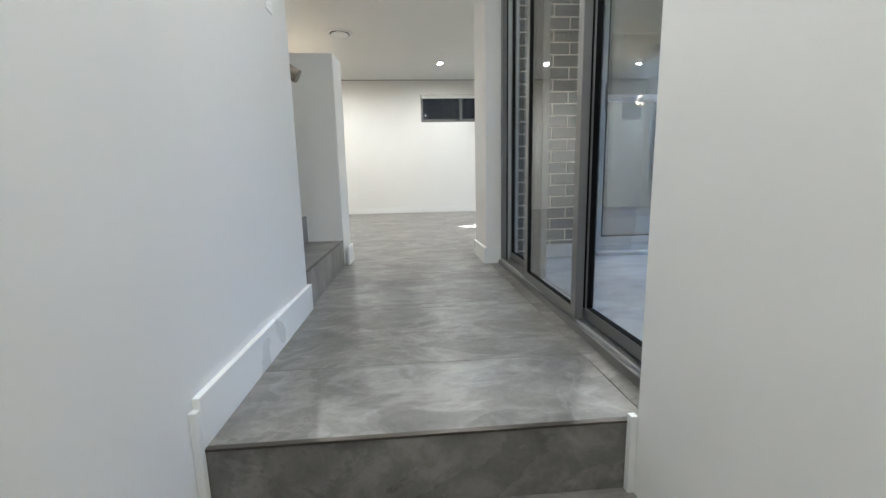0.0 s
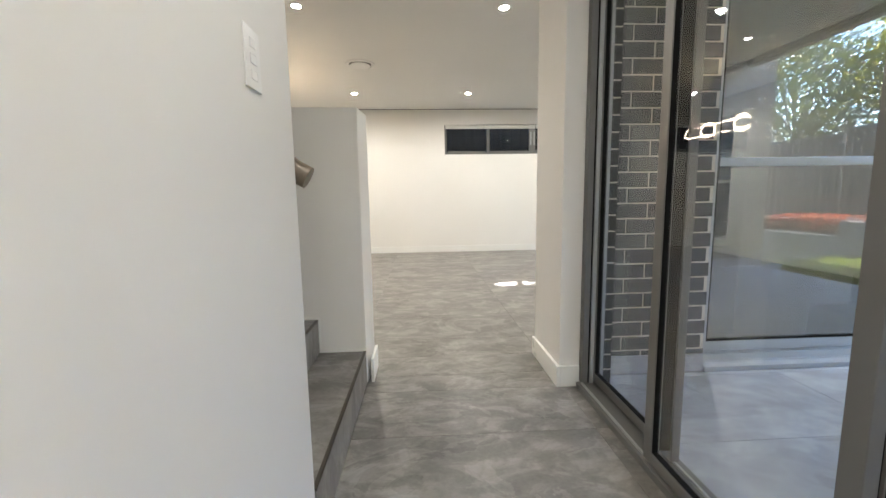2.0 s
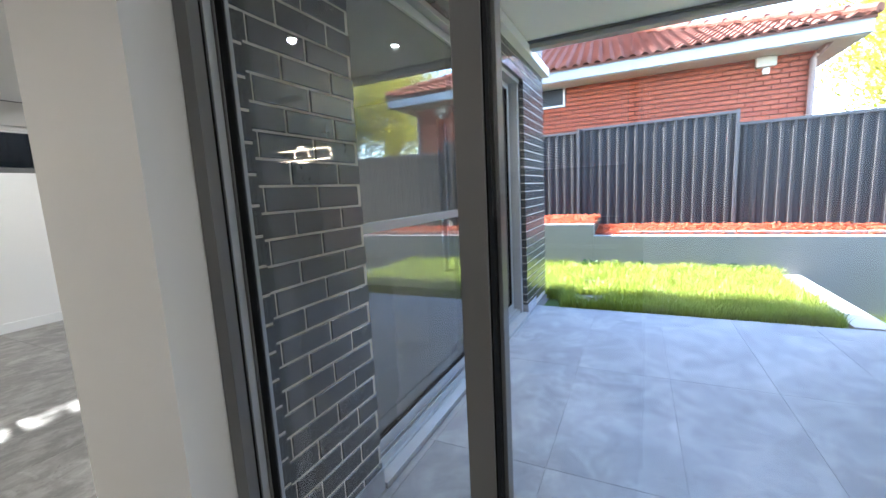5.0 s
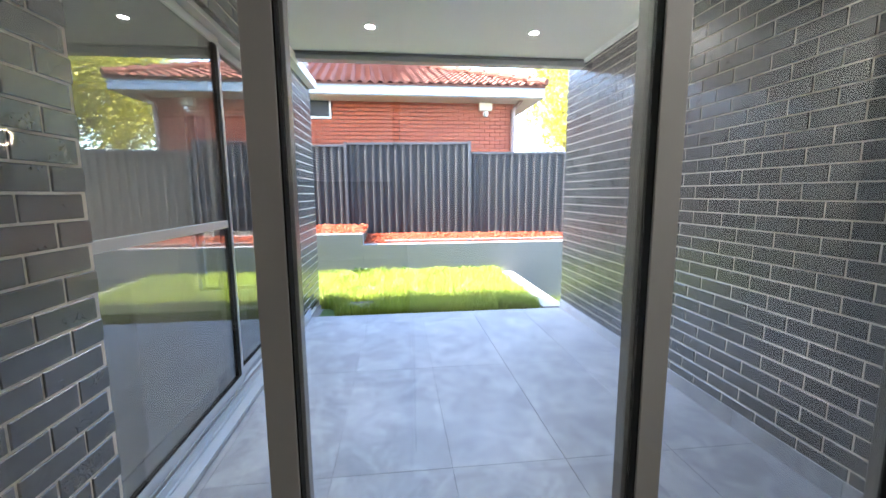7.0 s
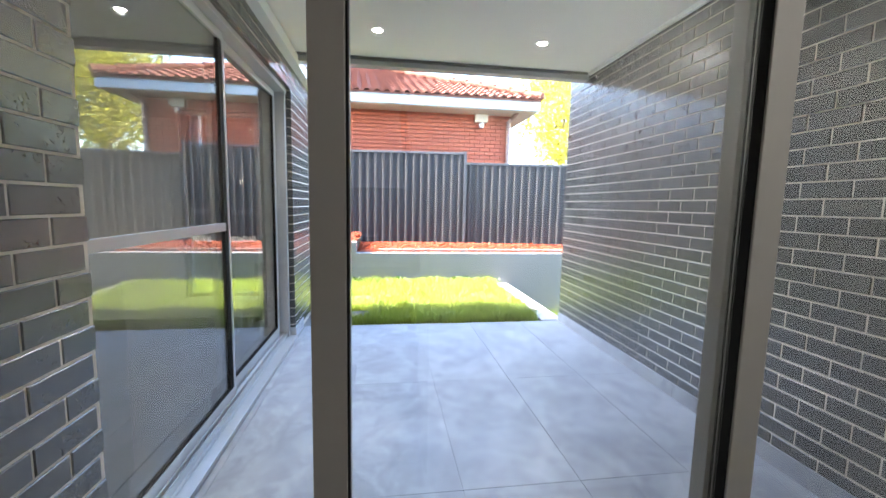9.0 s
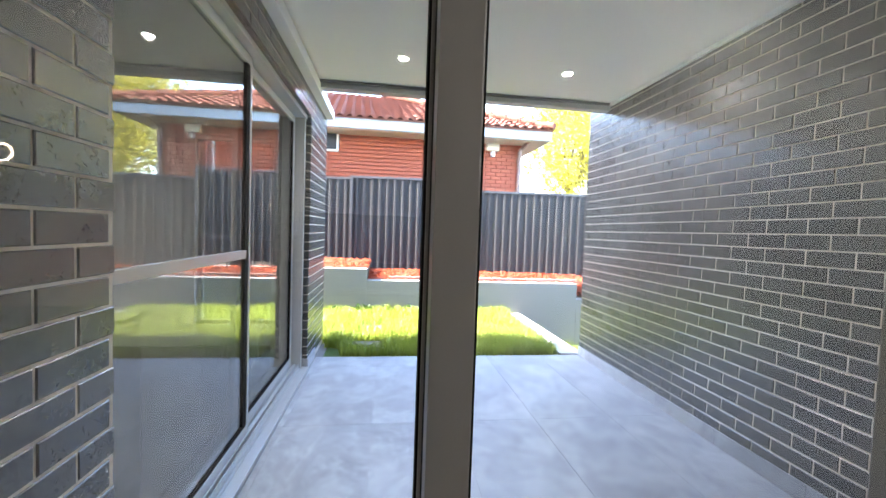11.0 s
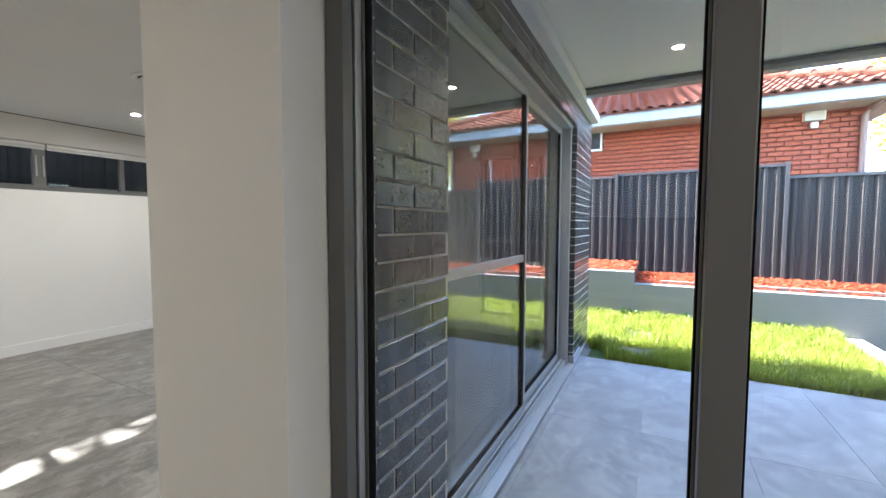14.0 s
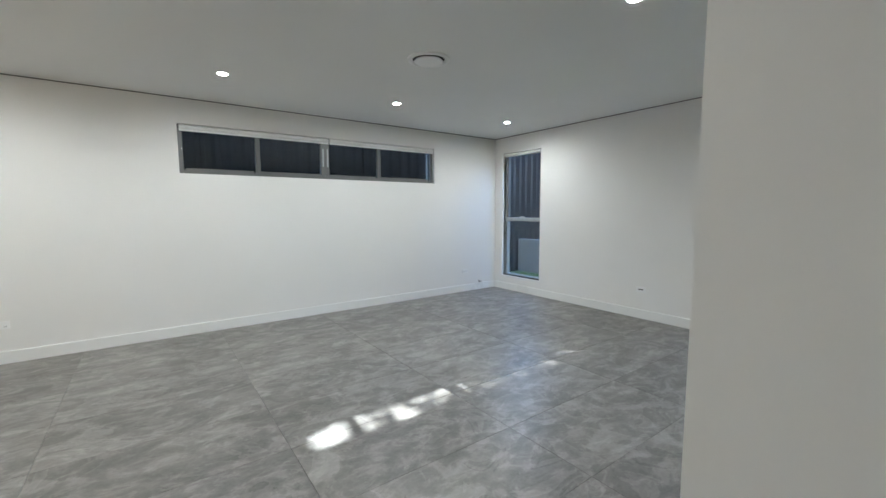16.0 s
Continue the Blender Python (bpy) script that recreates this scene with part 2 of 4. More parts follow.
# ---- building blocks ----
def box(bm, x0, y0, z0, x1, y1, z1, bev=0.0):
    vs = [bm.verts.new(p) for p in ((x0, y0, z0), (x1, y0, z0), (x1, y1, z0), (x0, y1, z0), (x0, y0, z1), (x1, y0, z1), (x1, y1, z1), (x0, y1, z1))]
    fs = [bm.faces.new([vs[i] for i in f]) for f in ((0, 3, 2, 1), (4, 5, 6, 7), (0, 1, 5, 4), (1, 2, 6, 5), (2, 3, 7, 6), (3, 0, 4, 7))]
    if bev:
        bmesh.ops.bevel(bm, geom=list({e for f in fs for e in f.edges}), offset=bev, segments=2, affect="EDGES", profile=0.6)
    return bm


def boxes(*specs, bev=0.0):
    bm = bmesh.new()
    for s in specs:
        box(bm, *s, bev=bev)
    return bm


def tube(bm, pts, r, seg=12, closed=False, ry=None):
    """A round bar along a line of points."""
    rings, n = [], len(pts)
    pts = [Vector(p) for p in pts]
    for i, p in enumerate(pts):
        a = pts[(i - 1) % n] if closed or i else p
        b = pts[(i + 1) % n] if closed or i < n - 1 else p
        d = (b - a).normalized()
        u = d.cross(Vector((0, 0, 1)))
        u = u.normalized() if u.length > 1e-4 else Vector((1, 0, 0))
        v = u.cross(d)
        rings.append([bm.verts.new(p + u * (r * math.cos(k * math.tau / seg)) + v * ((ry or r) * math.sin(k * math.tau / seg))) for k in range(seg)])
    for i in range(n if closed else n - 1):
        q, s = rings[i], rings[(i + 1) % n]
        for k in range(seg):
            bm.faces.new((q[k], q[(k + 1) % seg], s[(k + 1) % seg], s[k]))
    if not closed:
        bm.faces.new(rings[0][::-1])
        bm.faces.new(rings[-1])
    return bm


def lathe(bm, profile, seg=28, centre=(0, 0, 0)):
    """Turns (radius, height) pairs round the z axis."""
    rows = []
    for r, z in profile:
        if r < 1e-5:
            rows.append([bm.verts.new((centre[0], centre[1], centre[2] + z))])
        else:
            rows.append([bm.verts.new((centre[0] + r * math.cos(k * math.tau / seg), centre[1] + r * math.sin(k * math.tau / seg), centre[2] + z)) for k in range(seg)])
    for a, b in zip(rows, rows[1:]):
        for k in range(seg):
            k2 = (k + 1) % seg
            f = [a[k % len(a)], a[k2 % len(a)], b[k2 % len(b)], b[k % len(b)]]
            f = list(dict.fromkeys(f))
            if len(f) > 2:
                bm.faces.new(f)
    return bm


def mesh_of(name, bm, material, smooth=False):
    bmesh.ops.recalc_face_normals(bm, faces=bm.faces)
    me = bpy.data.meshes.new(name)
    bm.to_mesh(me)
    bm.free()
    me.materials.append(material)
    if smooth:
        me.shade_smooth()
        me.set_sharp_from_angle(angle=radians(35))
    return me


def part(name, bm, material, parent, label="", smooth=False):
    ob = new(name, mesh_of(name, bm, material, smooth))
    ob.parent = parent
    if parent.parent is None:
        ob.matrix_parent_inverse = parent.matrix_basis.inverted()
    if label:
        tagged(ob, label)
    return ob


def solid(name, bm, material, label="", category="", kind="", group="", smooth=False):
    return tagged(new(name, mesh_of(name, bm, material, smooth)), label, category, group, kind)


def thing(name, at, label, category, group="", kind=""):
    ob = new(name)
    ob.empty_display_size = 0.1
    ob.location = at
    return tagged(ob, label, category, group, kind)


def raw(name, verts, faces, material):
    me = bpy.data.meshes.new(name)
    me.from_pydata(verts, [], faces)
    me.materials.append(material)
    me.update()
    return me


def pane(name, bm, material, parent):
    ob = part(name, bm, material, parent)
    ob.visible_shadow = False
    return ob


# ---- plan (metres) ----
CEIL, TOP = 2.62, 2.98
LW, RW = -0.423, 0.612              # corridor walls
NORTH, EAST, WEST = 8.504, 5.065, -5.6
BRICK_S, BRICK_P = 3.08, 0.12        # brick faces either side of the patio
EXT = 5.19                           # outer face of the east wall
STEP_Y, RISE, GOING = 0.968, 0.186, 0.28
LOW = -5 * RISE
COURSE, BR_L, JOINT = 0.0838, 0.2365, 0.0085
SL0, SL1, SLH = 1.51, 4.262, 2.42    # patio slider opening
WIN = (0.357, 3.748, 1.81, 2.345)      # strip window x0 x1 z0 z1
WIN2 = (-5.0, -3.0, 1.81, 2.345)
TALL_A, TALL_B = (7.475, 8.31, 0.23, 2.347), (3.60, 4.45, 0.23, 2.347)

S = "structure"
solid("wall_corridor", boxes((LW - 0.12, -3, LOW, LW, 2.002, CEIL)), PAINT, "smooth white painted corridor wall", "wall", S)
solid("wall_stairwell", boxes((-4.0, 1.88, 0, LW - 0.12, 2.002, CEIL)), PAINT, "white painted wall beside the stairs", "wall", S)
solid("wall_stair_end", boxes((-3.1, 2.002, 0, -2.95, 3.30, CEIL)), PAINT, "white painted wall closing the stairs", "wall", S)
hw = bmesh.new()
ring = [(-2.95, 3.09), (-0.420, 3.09), (-0.400, 3.30), (-2.95, 3.30)]     # its free end is splayed
low = [hw.verts.new((x, y, 0)) for x, y in ring]
top = [hw.verts.new((x, y, 1.49)) for x, y in ring]
hw.faces.new(low[::-1]), hw.faces.new(top)
for i in range(4):
    hw.faces.new((low[i], low[(i + 1) % 4], top[(i + 1) % 4], top[i]))
bmesh.ops.bevel(hw, geom=list(hw.edges), offset=0.006, segments=3, affect="EDGES", profile=0.5)
solid("wall_half", hw, PAINT, "white painted half-height wall along the stairs", "wall", S)
solid("wall_room_south", boxes((WEST, 3.09, 0, -3.1, 3.30, CEIL)), PAINT, "white painted room wall", "wall", S)
solid("wall_west", boxes((WEST - 0.2, 3.09, 0, WEST, 8.75, TOP)), PAINT, "white painted room wall", "wall", S)
solid("wall_corridor_right", boxes((RW, -3, LOW, 0.75, 0.950, CEIL), (RW, 0.950, LOW, 0.75, 1.02, -0.013), (0.75, -3, LOW, 0.80, 0.86, CEIL)), PAINT, "white painted corridor wall", "wall", S)
solid("wall_hall_back", boxes((LW - 0.12, -3.2, LOW, 0.80, -3, CEIL)), PAINT, "white painted hall wall", "wall", S)


def pierced(lo, hi, z1, holes, span):
    """Wall boxes along one axis round a list of (u0, u1, v0, v1) holes; span makes a box from u0 u1 v0 v1."""
    bm = bmesh.new()
    u = lo
    for a, b, c, d in sorted(holes):
        box(bm, *span(u, a, 0, z1))
        if c > 0:
            box(bm, *span(a, b, 0, c))
        box(bm, *span(a, b, d, z1))
        u = b
    box(bm, *span(u, hi, 0, z1))
    return bm


solid("wall_north", pierced(WEST, EXT, TOP, [WIN, WIN2], lambda a, b, c, d: (a, NORTH, c, b, 8.75, d)), PAINT, "long white painted wall with strip windows", "wall", S)
solid("wall_east", pierced(3.435, NORTH, TOP, [TALL_A, TALL_B], lambda a, b, c, d: (EAST, a, c, EXT, b, d)), PAINT, "white painted wall with tall windows", "wall", S)
solid("wall_nib", boxes((0.623, 2.967, 0, 0.745, 3.435, CEIL)), PAINT, "white painted wall nib beside the glass door", "wall", S)
solid("wall_room_inner", boxes((0.745, 3.16, 0, SL0 - 0.05, 3.435, CEIL)), PAINT, "white painted room wall", "wall", S)
solid("wall_over_slider", boxes((SL0 - 0.05, 3.28, SLH, SL1 + 0.05, 3.435, CEIL)), PAINT, "white painted wall over the sliding door", "wall", S)
solid("wall_room_corner", boxes((SL1 + 0.05, 3.16, 0, EAST, 3.435, CEIL)), PAINT, "white painted room wall", "wall", S)

# ceilings and roof
solid("ceiling", boxes((WEST, 3.0, CEIL, EXT - 0.01, 8.74, CEIL + 0.09), (-4.0, -3, CEIL, 0.80, 2.995, CEIL + 0.09)), CEIL_PAINT, "flat white plaster ceiling", "ceiling", S)
solid("ceiling_patio", boxes((0.80, BRICK_P - 0.2, 2.735, 4.22, BRICK_S + 0.003, 2.80)), PATIO_CEIL, "flat white lined patio ceiling", "ceiling", S)
# slab out of view, put here to stop sun entering from above
solid("roof", boxes((WEST - 0.2, 3.0, TOP, EXT, 8.85, TOP + 0.16), (WEST - 0.2, -3.2, TOP, 4.33, 3.0, TOP + 0.16)), FASCIA, "unseen flat slab over the house that blocks the sun", "roof", S)
# unseen block, added to keep the sun off the patio
solid("wall_upper_storey", boxes((WEST - 0.2, 3.02, TOP + 0.16, EXT, 8.85, 6.0)), RENDER_GREY, "unseen upper storey block that shades the patio", "wall", S)
beam = thing("patio_gutter", (4.22, 1.5, 2.66), "grey metal gutter along the patio roof edge", "gutter", "", S)
part("gutter_body", boxes((4.222, BRICK_P, 2.665, 4.33, BRICK_S - 0.004, 2.85), bev=0.006), ALU_PALE, beam)
part("lip", boxes((4.19, BRICK_P, 2.712, 4.2215, BRICK_S - 0.004, 2.733), bev=0.003), ALU, beam)
for yy, nm in ((BRICK_P + 0.003, "cornice_south"), (BRICK_S - 0.035, "cornice_north")):
    solid(nm, boxes((0.86, yy, 2.700, 4.19, yy + 0.03, 2.734), bev=0.008), GLOSS_WHITE, "slim white cornice bead", "cornice", S)

# grey strip coloured in for the shadow gap round the room ceiling
solid("trim_shadow_line", boxes((WEST, NORTH - 0.006, CEIL - 0.010, EAST, NORTH - 0.0005, CEIL - 0.001), (EAST - 0.006, 3.435, CEIL - 0.010, EAST - 0.0005, NORTH - 0.007, CEIL - 0.001)), ALU, "thin grey strip standing for the ceiling shadow gap", "trim", S)

# skirting
SK = 0.115
solid("baseboard_north", boxes((WEST, NORTH - 0.018, 0, EAST - 0.019, NORTH - 0.0005, SK), bev=0.003), GLOSS_WHITE, "plain white skirting board", "skirting", S)
solid("baseboard_east", boxes((EAST - 0.018, 3.48, 0, EAST - 0.0005, NORTH, SK), bev=0.003), GLOSS_WHITE, "plain white skirting board", "skirting", S)
solid("baseboard_corridor", boxes((LW + 0.0005, STEP_Y, 0, LW + 0.018, 2.020, 0.125), (LW - 0.02, 2.0025, 0, LW + 0.0, 2.020, 0.125), bev=0.003), GLOSS_WHITE, "plain white skirting board", "skirting", S)
solid("baseboard_nib", boxes((0.605, 2.949, 0, 0.6225, 3.435, SK), (0.623, 2.949, 0, 0.728, 2.9665, SK), bev=0.003), GLOSS_WHITE, "plain white skirting board round the nib", "skirting", S)
solid("baseboard_half_wall", boxes((-0.400, 3.095, 0, -0.384, 3.318, 0.135), (-2.95, 3.3005, 0, -0.43, 3.318, 0.135), bev=0.003), GLOSS_WHITE, "plain white skirting board on the half wall", "skirting", S)
solid("baseboard_stair_side", boxes((LW + 0.0005, STEP_Y - 0.02, LOW, LW + 0.018, STEP_Y - 0.001, 0.10), (RW - 0.018, STEP_Y - 0.02, LOW, RW - 0.0005, STEP_Y - 0.001, 0.02), bev=0.002), GLOSS_WHITE, "white trim strip at the step edge", "skirting", S)

# ---- floors: base slabs ----
solid("floor_base", boxes((WEST, 3.0, -0.2, EXT - 0.01, 8.74, -0.012), (-4.0, STEP_Y + 0.01, -0.2, 0.84, 3.0, -0.012)), GROUT, "grouted floor bed under the tiles", "floor", S)
floor = thing("floor", (0, 3, 0), "polished grey slate-look porcelain floor tiles", "floor", "", S)
patio = thing("pavement_patio", (2.7, 1.5, 0), "pale grey stone-look porcelain patio tiles", "patio", "", S)
solid("patio_bed", boxes((0.84, BRICK_P - 0.2, -0.25, 4.64, 3.11, -0.004)), PATIO_GROUT, "grouted bed under the patio tiles", "patio", S)

# ---- brickwork ----
brick_meshes = {}


def brick_mesh(length, material, joint=JOINT):
    key = (round(length, 3), material.name)
    if key not in brick_meshes:
        bm = bmesh.new()
        L, Hh, D, c = key[0], COURSE - joint, 0.10, 0.003
        out = [(0, 0.0), (L, 0.0), (L, Hh), (0, Hh)]
        inn = [(c, c), (L - c, c), (L - c, Hh - c), (c, Hh - c)]
        f = [bm.verts.new((x, 0, z)) for x, z in inn]
        m = [bm.verts.new((x, c, z)) for x, z in out]
        k = [bm.verts.new((x, D, z)) for x, z in out]
        bm.faces.new(f)
        for i in range(4):
            j = (i + 1) % 4
            bm.faces.new((f[i], f[j], m[j], m[i]))
            bm.faces.new((m[i], m[j], k[j], k[i]))
        brick_meshes[key] = mesh_of("brick", bm, material)
    return brick_meshes[key]


def brick_runs(u0, u1, z0, z1, holes, stagger=0, joint=JOINT):
    """Yields (u, z, length) of every brick of a running bond between u0 and u1."""
    k = 0
    while z0 + (k + 1) * COURSE <= z1 + 0.03:
        z = z0 + k * COURSE
        u = u0 - (BR_L / 2 if (k + stagger) % 2 else 0)
        while u < u1:
            spans = [(max(u, u0), min(u + BR_L - joint, u1))]
            for a, b, c, d in holes:
                if z + COURSE * 0.5 > c and z + COURSE * 0.5 < d:
                    spans = [s for p, q in spans for s in ((p, min(q, a)), (max(p, b), q))]
            for p, q in spans:
                if q - p > 0.02:
                    yield p, z, q - p
            u += BR_L
        k += 1


def lay(wall, u0, u1, z0, z1, holes, place, near, stagger=0, material=BRICK, joint=JOINT):
    """Lays bricks on a wall: near ones as parts, the rest joined."""
    vs, fs = [], []
    for u, z, L in brick_runs(u0, u1, z0, z1, holes, stagger, joint):
        m = place(u, z, L)
        if near(u, z):
            ob = new("brick", brick_mesh(L, material, joint))
            ob.parent = wall
            ob.matrix_basis = wall.matrix_basis.inverted() @ m @ pose(0, random.uniform(-0.0012, 0.0012), 0)
        else:
            n = len(vs)
            Hh = COURSE - joint
            for x, y, zz in ((0, 0, 0), (L, 0, 0), (L, 0, Hh), (0, 0, Hh), (0, .1, 0), (L, .1, 0), (L, .1, Hh), (0, .1, Hh)):
                vs.append(tuple(m @ Vector((x, y, zz))))
            fs += [tuple(n + i for i in f) for f in ((0, 1, 2, 3), (4, 7, 6, 5), (0, 4, 5, 1), (3, 2, 6, 7), (0, 3, 7, 4), (1, 5, 6, 2))]
    if vs:
        ob = new("bricks", raw("bricks", vs, fs, material))
        ob.parent = wall
        ob.matrix_basis = wall.matrix_basis.inverted()
        tagged(ob, kind="stuff")


# ---- glazing ----
def strip_window(name, x0, x1, z0, z1, bars, label):
    """A shallow sliding window set in the north wall, with roller blinds drawn up."""
    w = thing(name, ((x0 + x1) / 2, NORTH + 0.1, z0), label, "window", "", S)
    ya, yb = NORTH + 0.05, NORTH + 0.12
    f = 0.045
    part("window_frame", boxes((x0, ya, z0, x1, yb, z0 + f), (x0, ya, z1 - f, x1, yb, z1), (x0, ya, z0 + f, x0 + f, yb, z1 - f), (x1 - f, ya, z0 + f, x1, yb, z1 - f)), ALU, w)
    part("window_sill", boxes((x0, NORTH + 0.001, z0 - 0.004, x1, ya - 0.001, z0 + 0.012)), ALU, w, "grey aluminium sill")
    edges = [x0 + f] + [b for b in bars] + [x1 - f]
    for i, (a, b) in enumerate(zip(edges, edges[1:])):
        thick = 0.05 if i == 1 else 0.02
        if b < x1 - f:
            wd = 0.055 if len(bars) == 3 and i == 1 else 0.025
            m = part("mullion", boxes((b - wd, ya - 0.012, z0 + f, b + wd, yb - 0.01, z1 - f), bev=0.003), ALU, w)
            if wd > 0.05:
                for s in (-1, 1):
                    part("handle", boxes((b + s * 0.03 - 0.008, ya - 0.03, z0 + 0.16, b + s * 0.03 + 0.008, ya - 0.0125, z1 - 0.14), bev=0.003), ALU_PALE, m, "pale pull handle")
        for g0, g1, zz in ((a, b, z0 + f), (a, b, z1 - f - 0.018)):
            part("sash_rail", boxes((g0 + 0.026, ya - 0.004, zz, g1 - 0.056, yb - 0.02, zz + 0.018)), ALU, w)
        pane("pane", boxes((a, ya + 0.03, z0 + f, b, ya + 0.036, z1 - f)), GLASS_GREY, w)
    mid = (x0 + x1) / 2
    for a, b in ((x0 + 0.02, mid - 0.01), (mid + 0.01, x1 - 0.02)):
        bl = thing("roller_blind", ((a + b) / 2, NORTH + 0.03, z1 - 0.05), "white roller blind rolled up at the window head", "blind", "roller blinds")
        bm = bmesh.new()
        tube(bm, [(a, NORTH + 0.018, z1 - 0.034), (b, NORTH + 0.018, z1 - 0.034)], 0.027, 14)
        part("roll", bm, GLOSS_WHITE, bl, "", True)
        part("bottom_bar", boxes((a, NORTH + 0.004, z1 - 0.078, b, NORTH + 0.014, z1 - 0.060), bev=0.002), GLOSS_WHITE, bl)
    return w


strip_window("window_1", *WIN, (1.172, 2.002, 2.80), "wide strip window with grey aluminium frame")
strip_window("window_2", *WIN2, (-4.3, -3.65), "strip window with grey aluminium frame")


def tall_window(name, y0, y1, z0, z1, label):
    """Awning window over a fixed light in the east wall."""
    w = thing(name, (EAST + 0.1, (y0 + y1) / 2, z0), label, "window", "", S)
    xa, xb, f, zm = EAST + 0.07, EAST + 0.14, 0.045, z0 + 0.47 * (z1 - z0)
    part("window_frame", boxes((xa, y0, z0, xb, y1, z0 + f), (xa, y0, z1 - f, xb, y1, z1), (xa, y0, z0 + f, xb, y0 + f, z1 - f), (xa, y1 - f, z0 + f, xb, y1, z1 - f)), ALU_PALE, w)
    part("window_sill", boxes((EAST - 0.004, y0 - 0.001, z0 - 0.004, xa - 0.001, y1 + 0.001, z0 + 0.014)), GLOSS_WHITE, w, "white painted sill")
    t = part("transom", boxes((xa - 0.01, y0 + f, zm - 0.03, xb, y1 - f, zm + 0.03), bev=0.003), ALU_PALE, w)
    part("winder", boxes((xa - 0.045, (y0 + y1) / 2 - 0.05, zm + 0.03, xa - 0.011, (y0 + y1) / 2 + 0.04, zm + 0.055), bev=0.008), CHROME, t, "satin metal window winder")
    part("sash", boxes((xa - 0.006, y0 + f, zm + 0.031, xb - 0.02, y0 + f + 0.03, z1 - f), (xa - 0.006, y1 - f - 0.03, zm + 0.031, xb - 0.02, y1 - f, z1 - f)), ALU, w)
    pane("pane", boxes((xa + 0.03, y0 + f, zm + 0.03, xa + 0.036, y1 - f, z1 - f)), GLASS, w)
    pane("pane", boxes((xa + 0.03, y0 + f, z0 + f, xa + 0.036, y1 - f, zm - 0.03)), GLASS, w)
    bl = thing("roller_blind", (EAST + 0.03, (y0 + y1) / 2, z1 - 0.05), "white roller blind rolled up at the window head", "blind", "roller blinds")
    bm = bmesh.new()
    tube(bm, [(EAST + 0.03, y0 + 0.02, z1 - 0.034), (EAST + 0.03, y1 - 0.02, z1 - 0.034)], 0.027, 14)
    part("roll", bm, GLOSS_WHITE, bl, "", True)


tall_window("window_3", *TALL_A, "tall narrow window with grey aluminium frame")
tall_window("window_4", *TALL_B, "tall narrow window with grey aluminium frame")

# glass wall of three sliding panels between corridor and patio
GX0, GX1, GY0, GY1 = 0.730, 0.830, 0.88, 2.962
gw = thing("door_1", (0.79, 1.9, 0), "three-panel glass sliding door in a grey aluminium frame", "glass door", "", S)
part("frame", boxes((0.708, GY0 + 0.055, -0.005, GX1 + 0.02, GY1 - 0.02, 0.03), (0.708, GY0 + 0.055, 2.40, GX1 + 0.02, GY1, 2.46), (GX0, GY1 - 0.045, 0.03, 0.760, GY1, 2.40), (GX0, GY0, 0.03, GX1 + 0.02, GY0 + 0.045, 2.40), bev=0.002), ALU, gw)
part("track", boxes((0.725, GY0 + 0.055, 0.03, 0.733, GY1 - 0.045, 0.040), (GX1 - 0.02, GY0 + 0.045, 0.03, GX1 - 0.012, GY1 - 0.045, 0.040)), ALU_PALE, gw)


def glass_panel(y0, y1, x, st):
    p = part("panel", boxes((x, y0, 0.042, x + 0.032, y1, 0.085), (x, y0, 2.34, x + 0.032, y1, 2.388), (x, y0, 0.085, x + 0.032, y0 + st, 2.34), (x, y1 - st, 0.085, x + 0.032, y1, 2.34), bev=0.002), ALU, gw)
    pane("pane", boxes((x + 0.012, y0 + st, 0.085, x + 0.018, y1 - st, 2.34)), GLASS, p)
    g = 0.003
    part("gasket", boxes((x + 0.004, y0 + st, 0.085, x + 0.026, y0 + st + g, 2.34), (x + 0.004, y1 - st - g, 0.085, x + 0.026, y1 - st, 2.34), (x + 0.004, y0 + st + g, 0.085, x + 0.026, y1 - st - g, 0.085 + g)), RUBBER, p)
    return p


part("jamb_seal", boxes((0.7605, GY1 - 0.036, 0.03, 0.7715, GY1, 2.40)), RUBBER, gw, "black rubber seal")
# the paler metal carries the light that falls on the stile face
part("jamb_liner", boxes((0.772, GY1 - 0.042, 0.03, 0.793, GY1, 2.40), (GX1 - 0.0035, GY1 - 0.03, 0.03, GX1 + 0.02, GY1, 2.40), bev=0.002), ALU_PALE, gw, "aluminium jamb strip coloured pale for its lit face")
glass_panel(2.252, GY1 - 0.001, GX1 - 0.036, 0.047)
glass_panel(1.579, 2.298, 0.715, 0.048)
glass_panel(GY0 + 0.046, 1.631, 0.758, 0.052)
# black strips stand for the shade in the gaps between panels
for y, x1 in ((2.259, 0.7935), (1.586, 0.7575)):
    part("brush_seal", boxes((0.748, y, 0.085, x1, y + 0.036, 2.34)), RUBBER, gw, "black strip standing for the shaded gap between the panels")
solid("wall_glass_head", boxes((GX0, GY0, 2.461, 0.83, GY1, CEIL)), PAINT, "white painted wall over the glass door", "wall", S)
solid("wall_jamb", boxes((0.8005, BRICK_P, 0, 0.84, GY0 - 0.001, CEIL)), PAINT, "white painted door reveal", "wall", S)

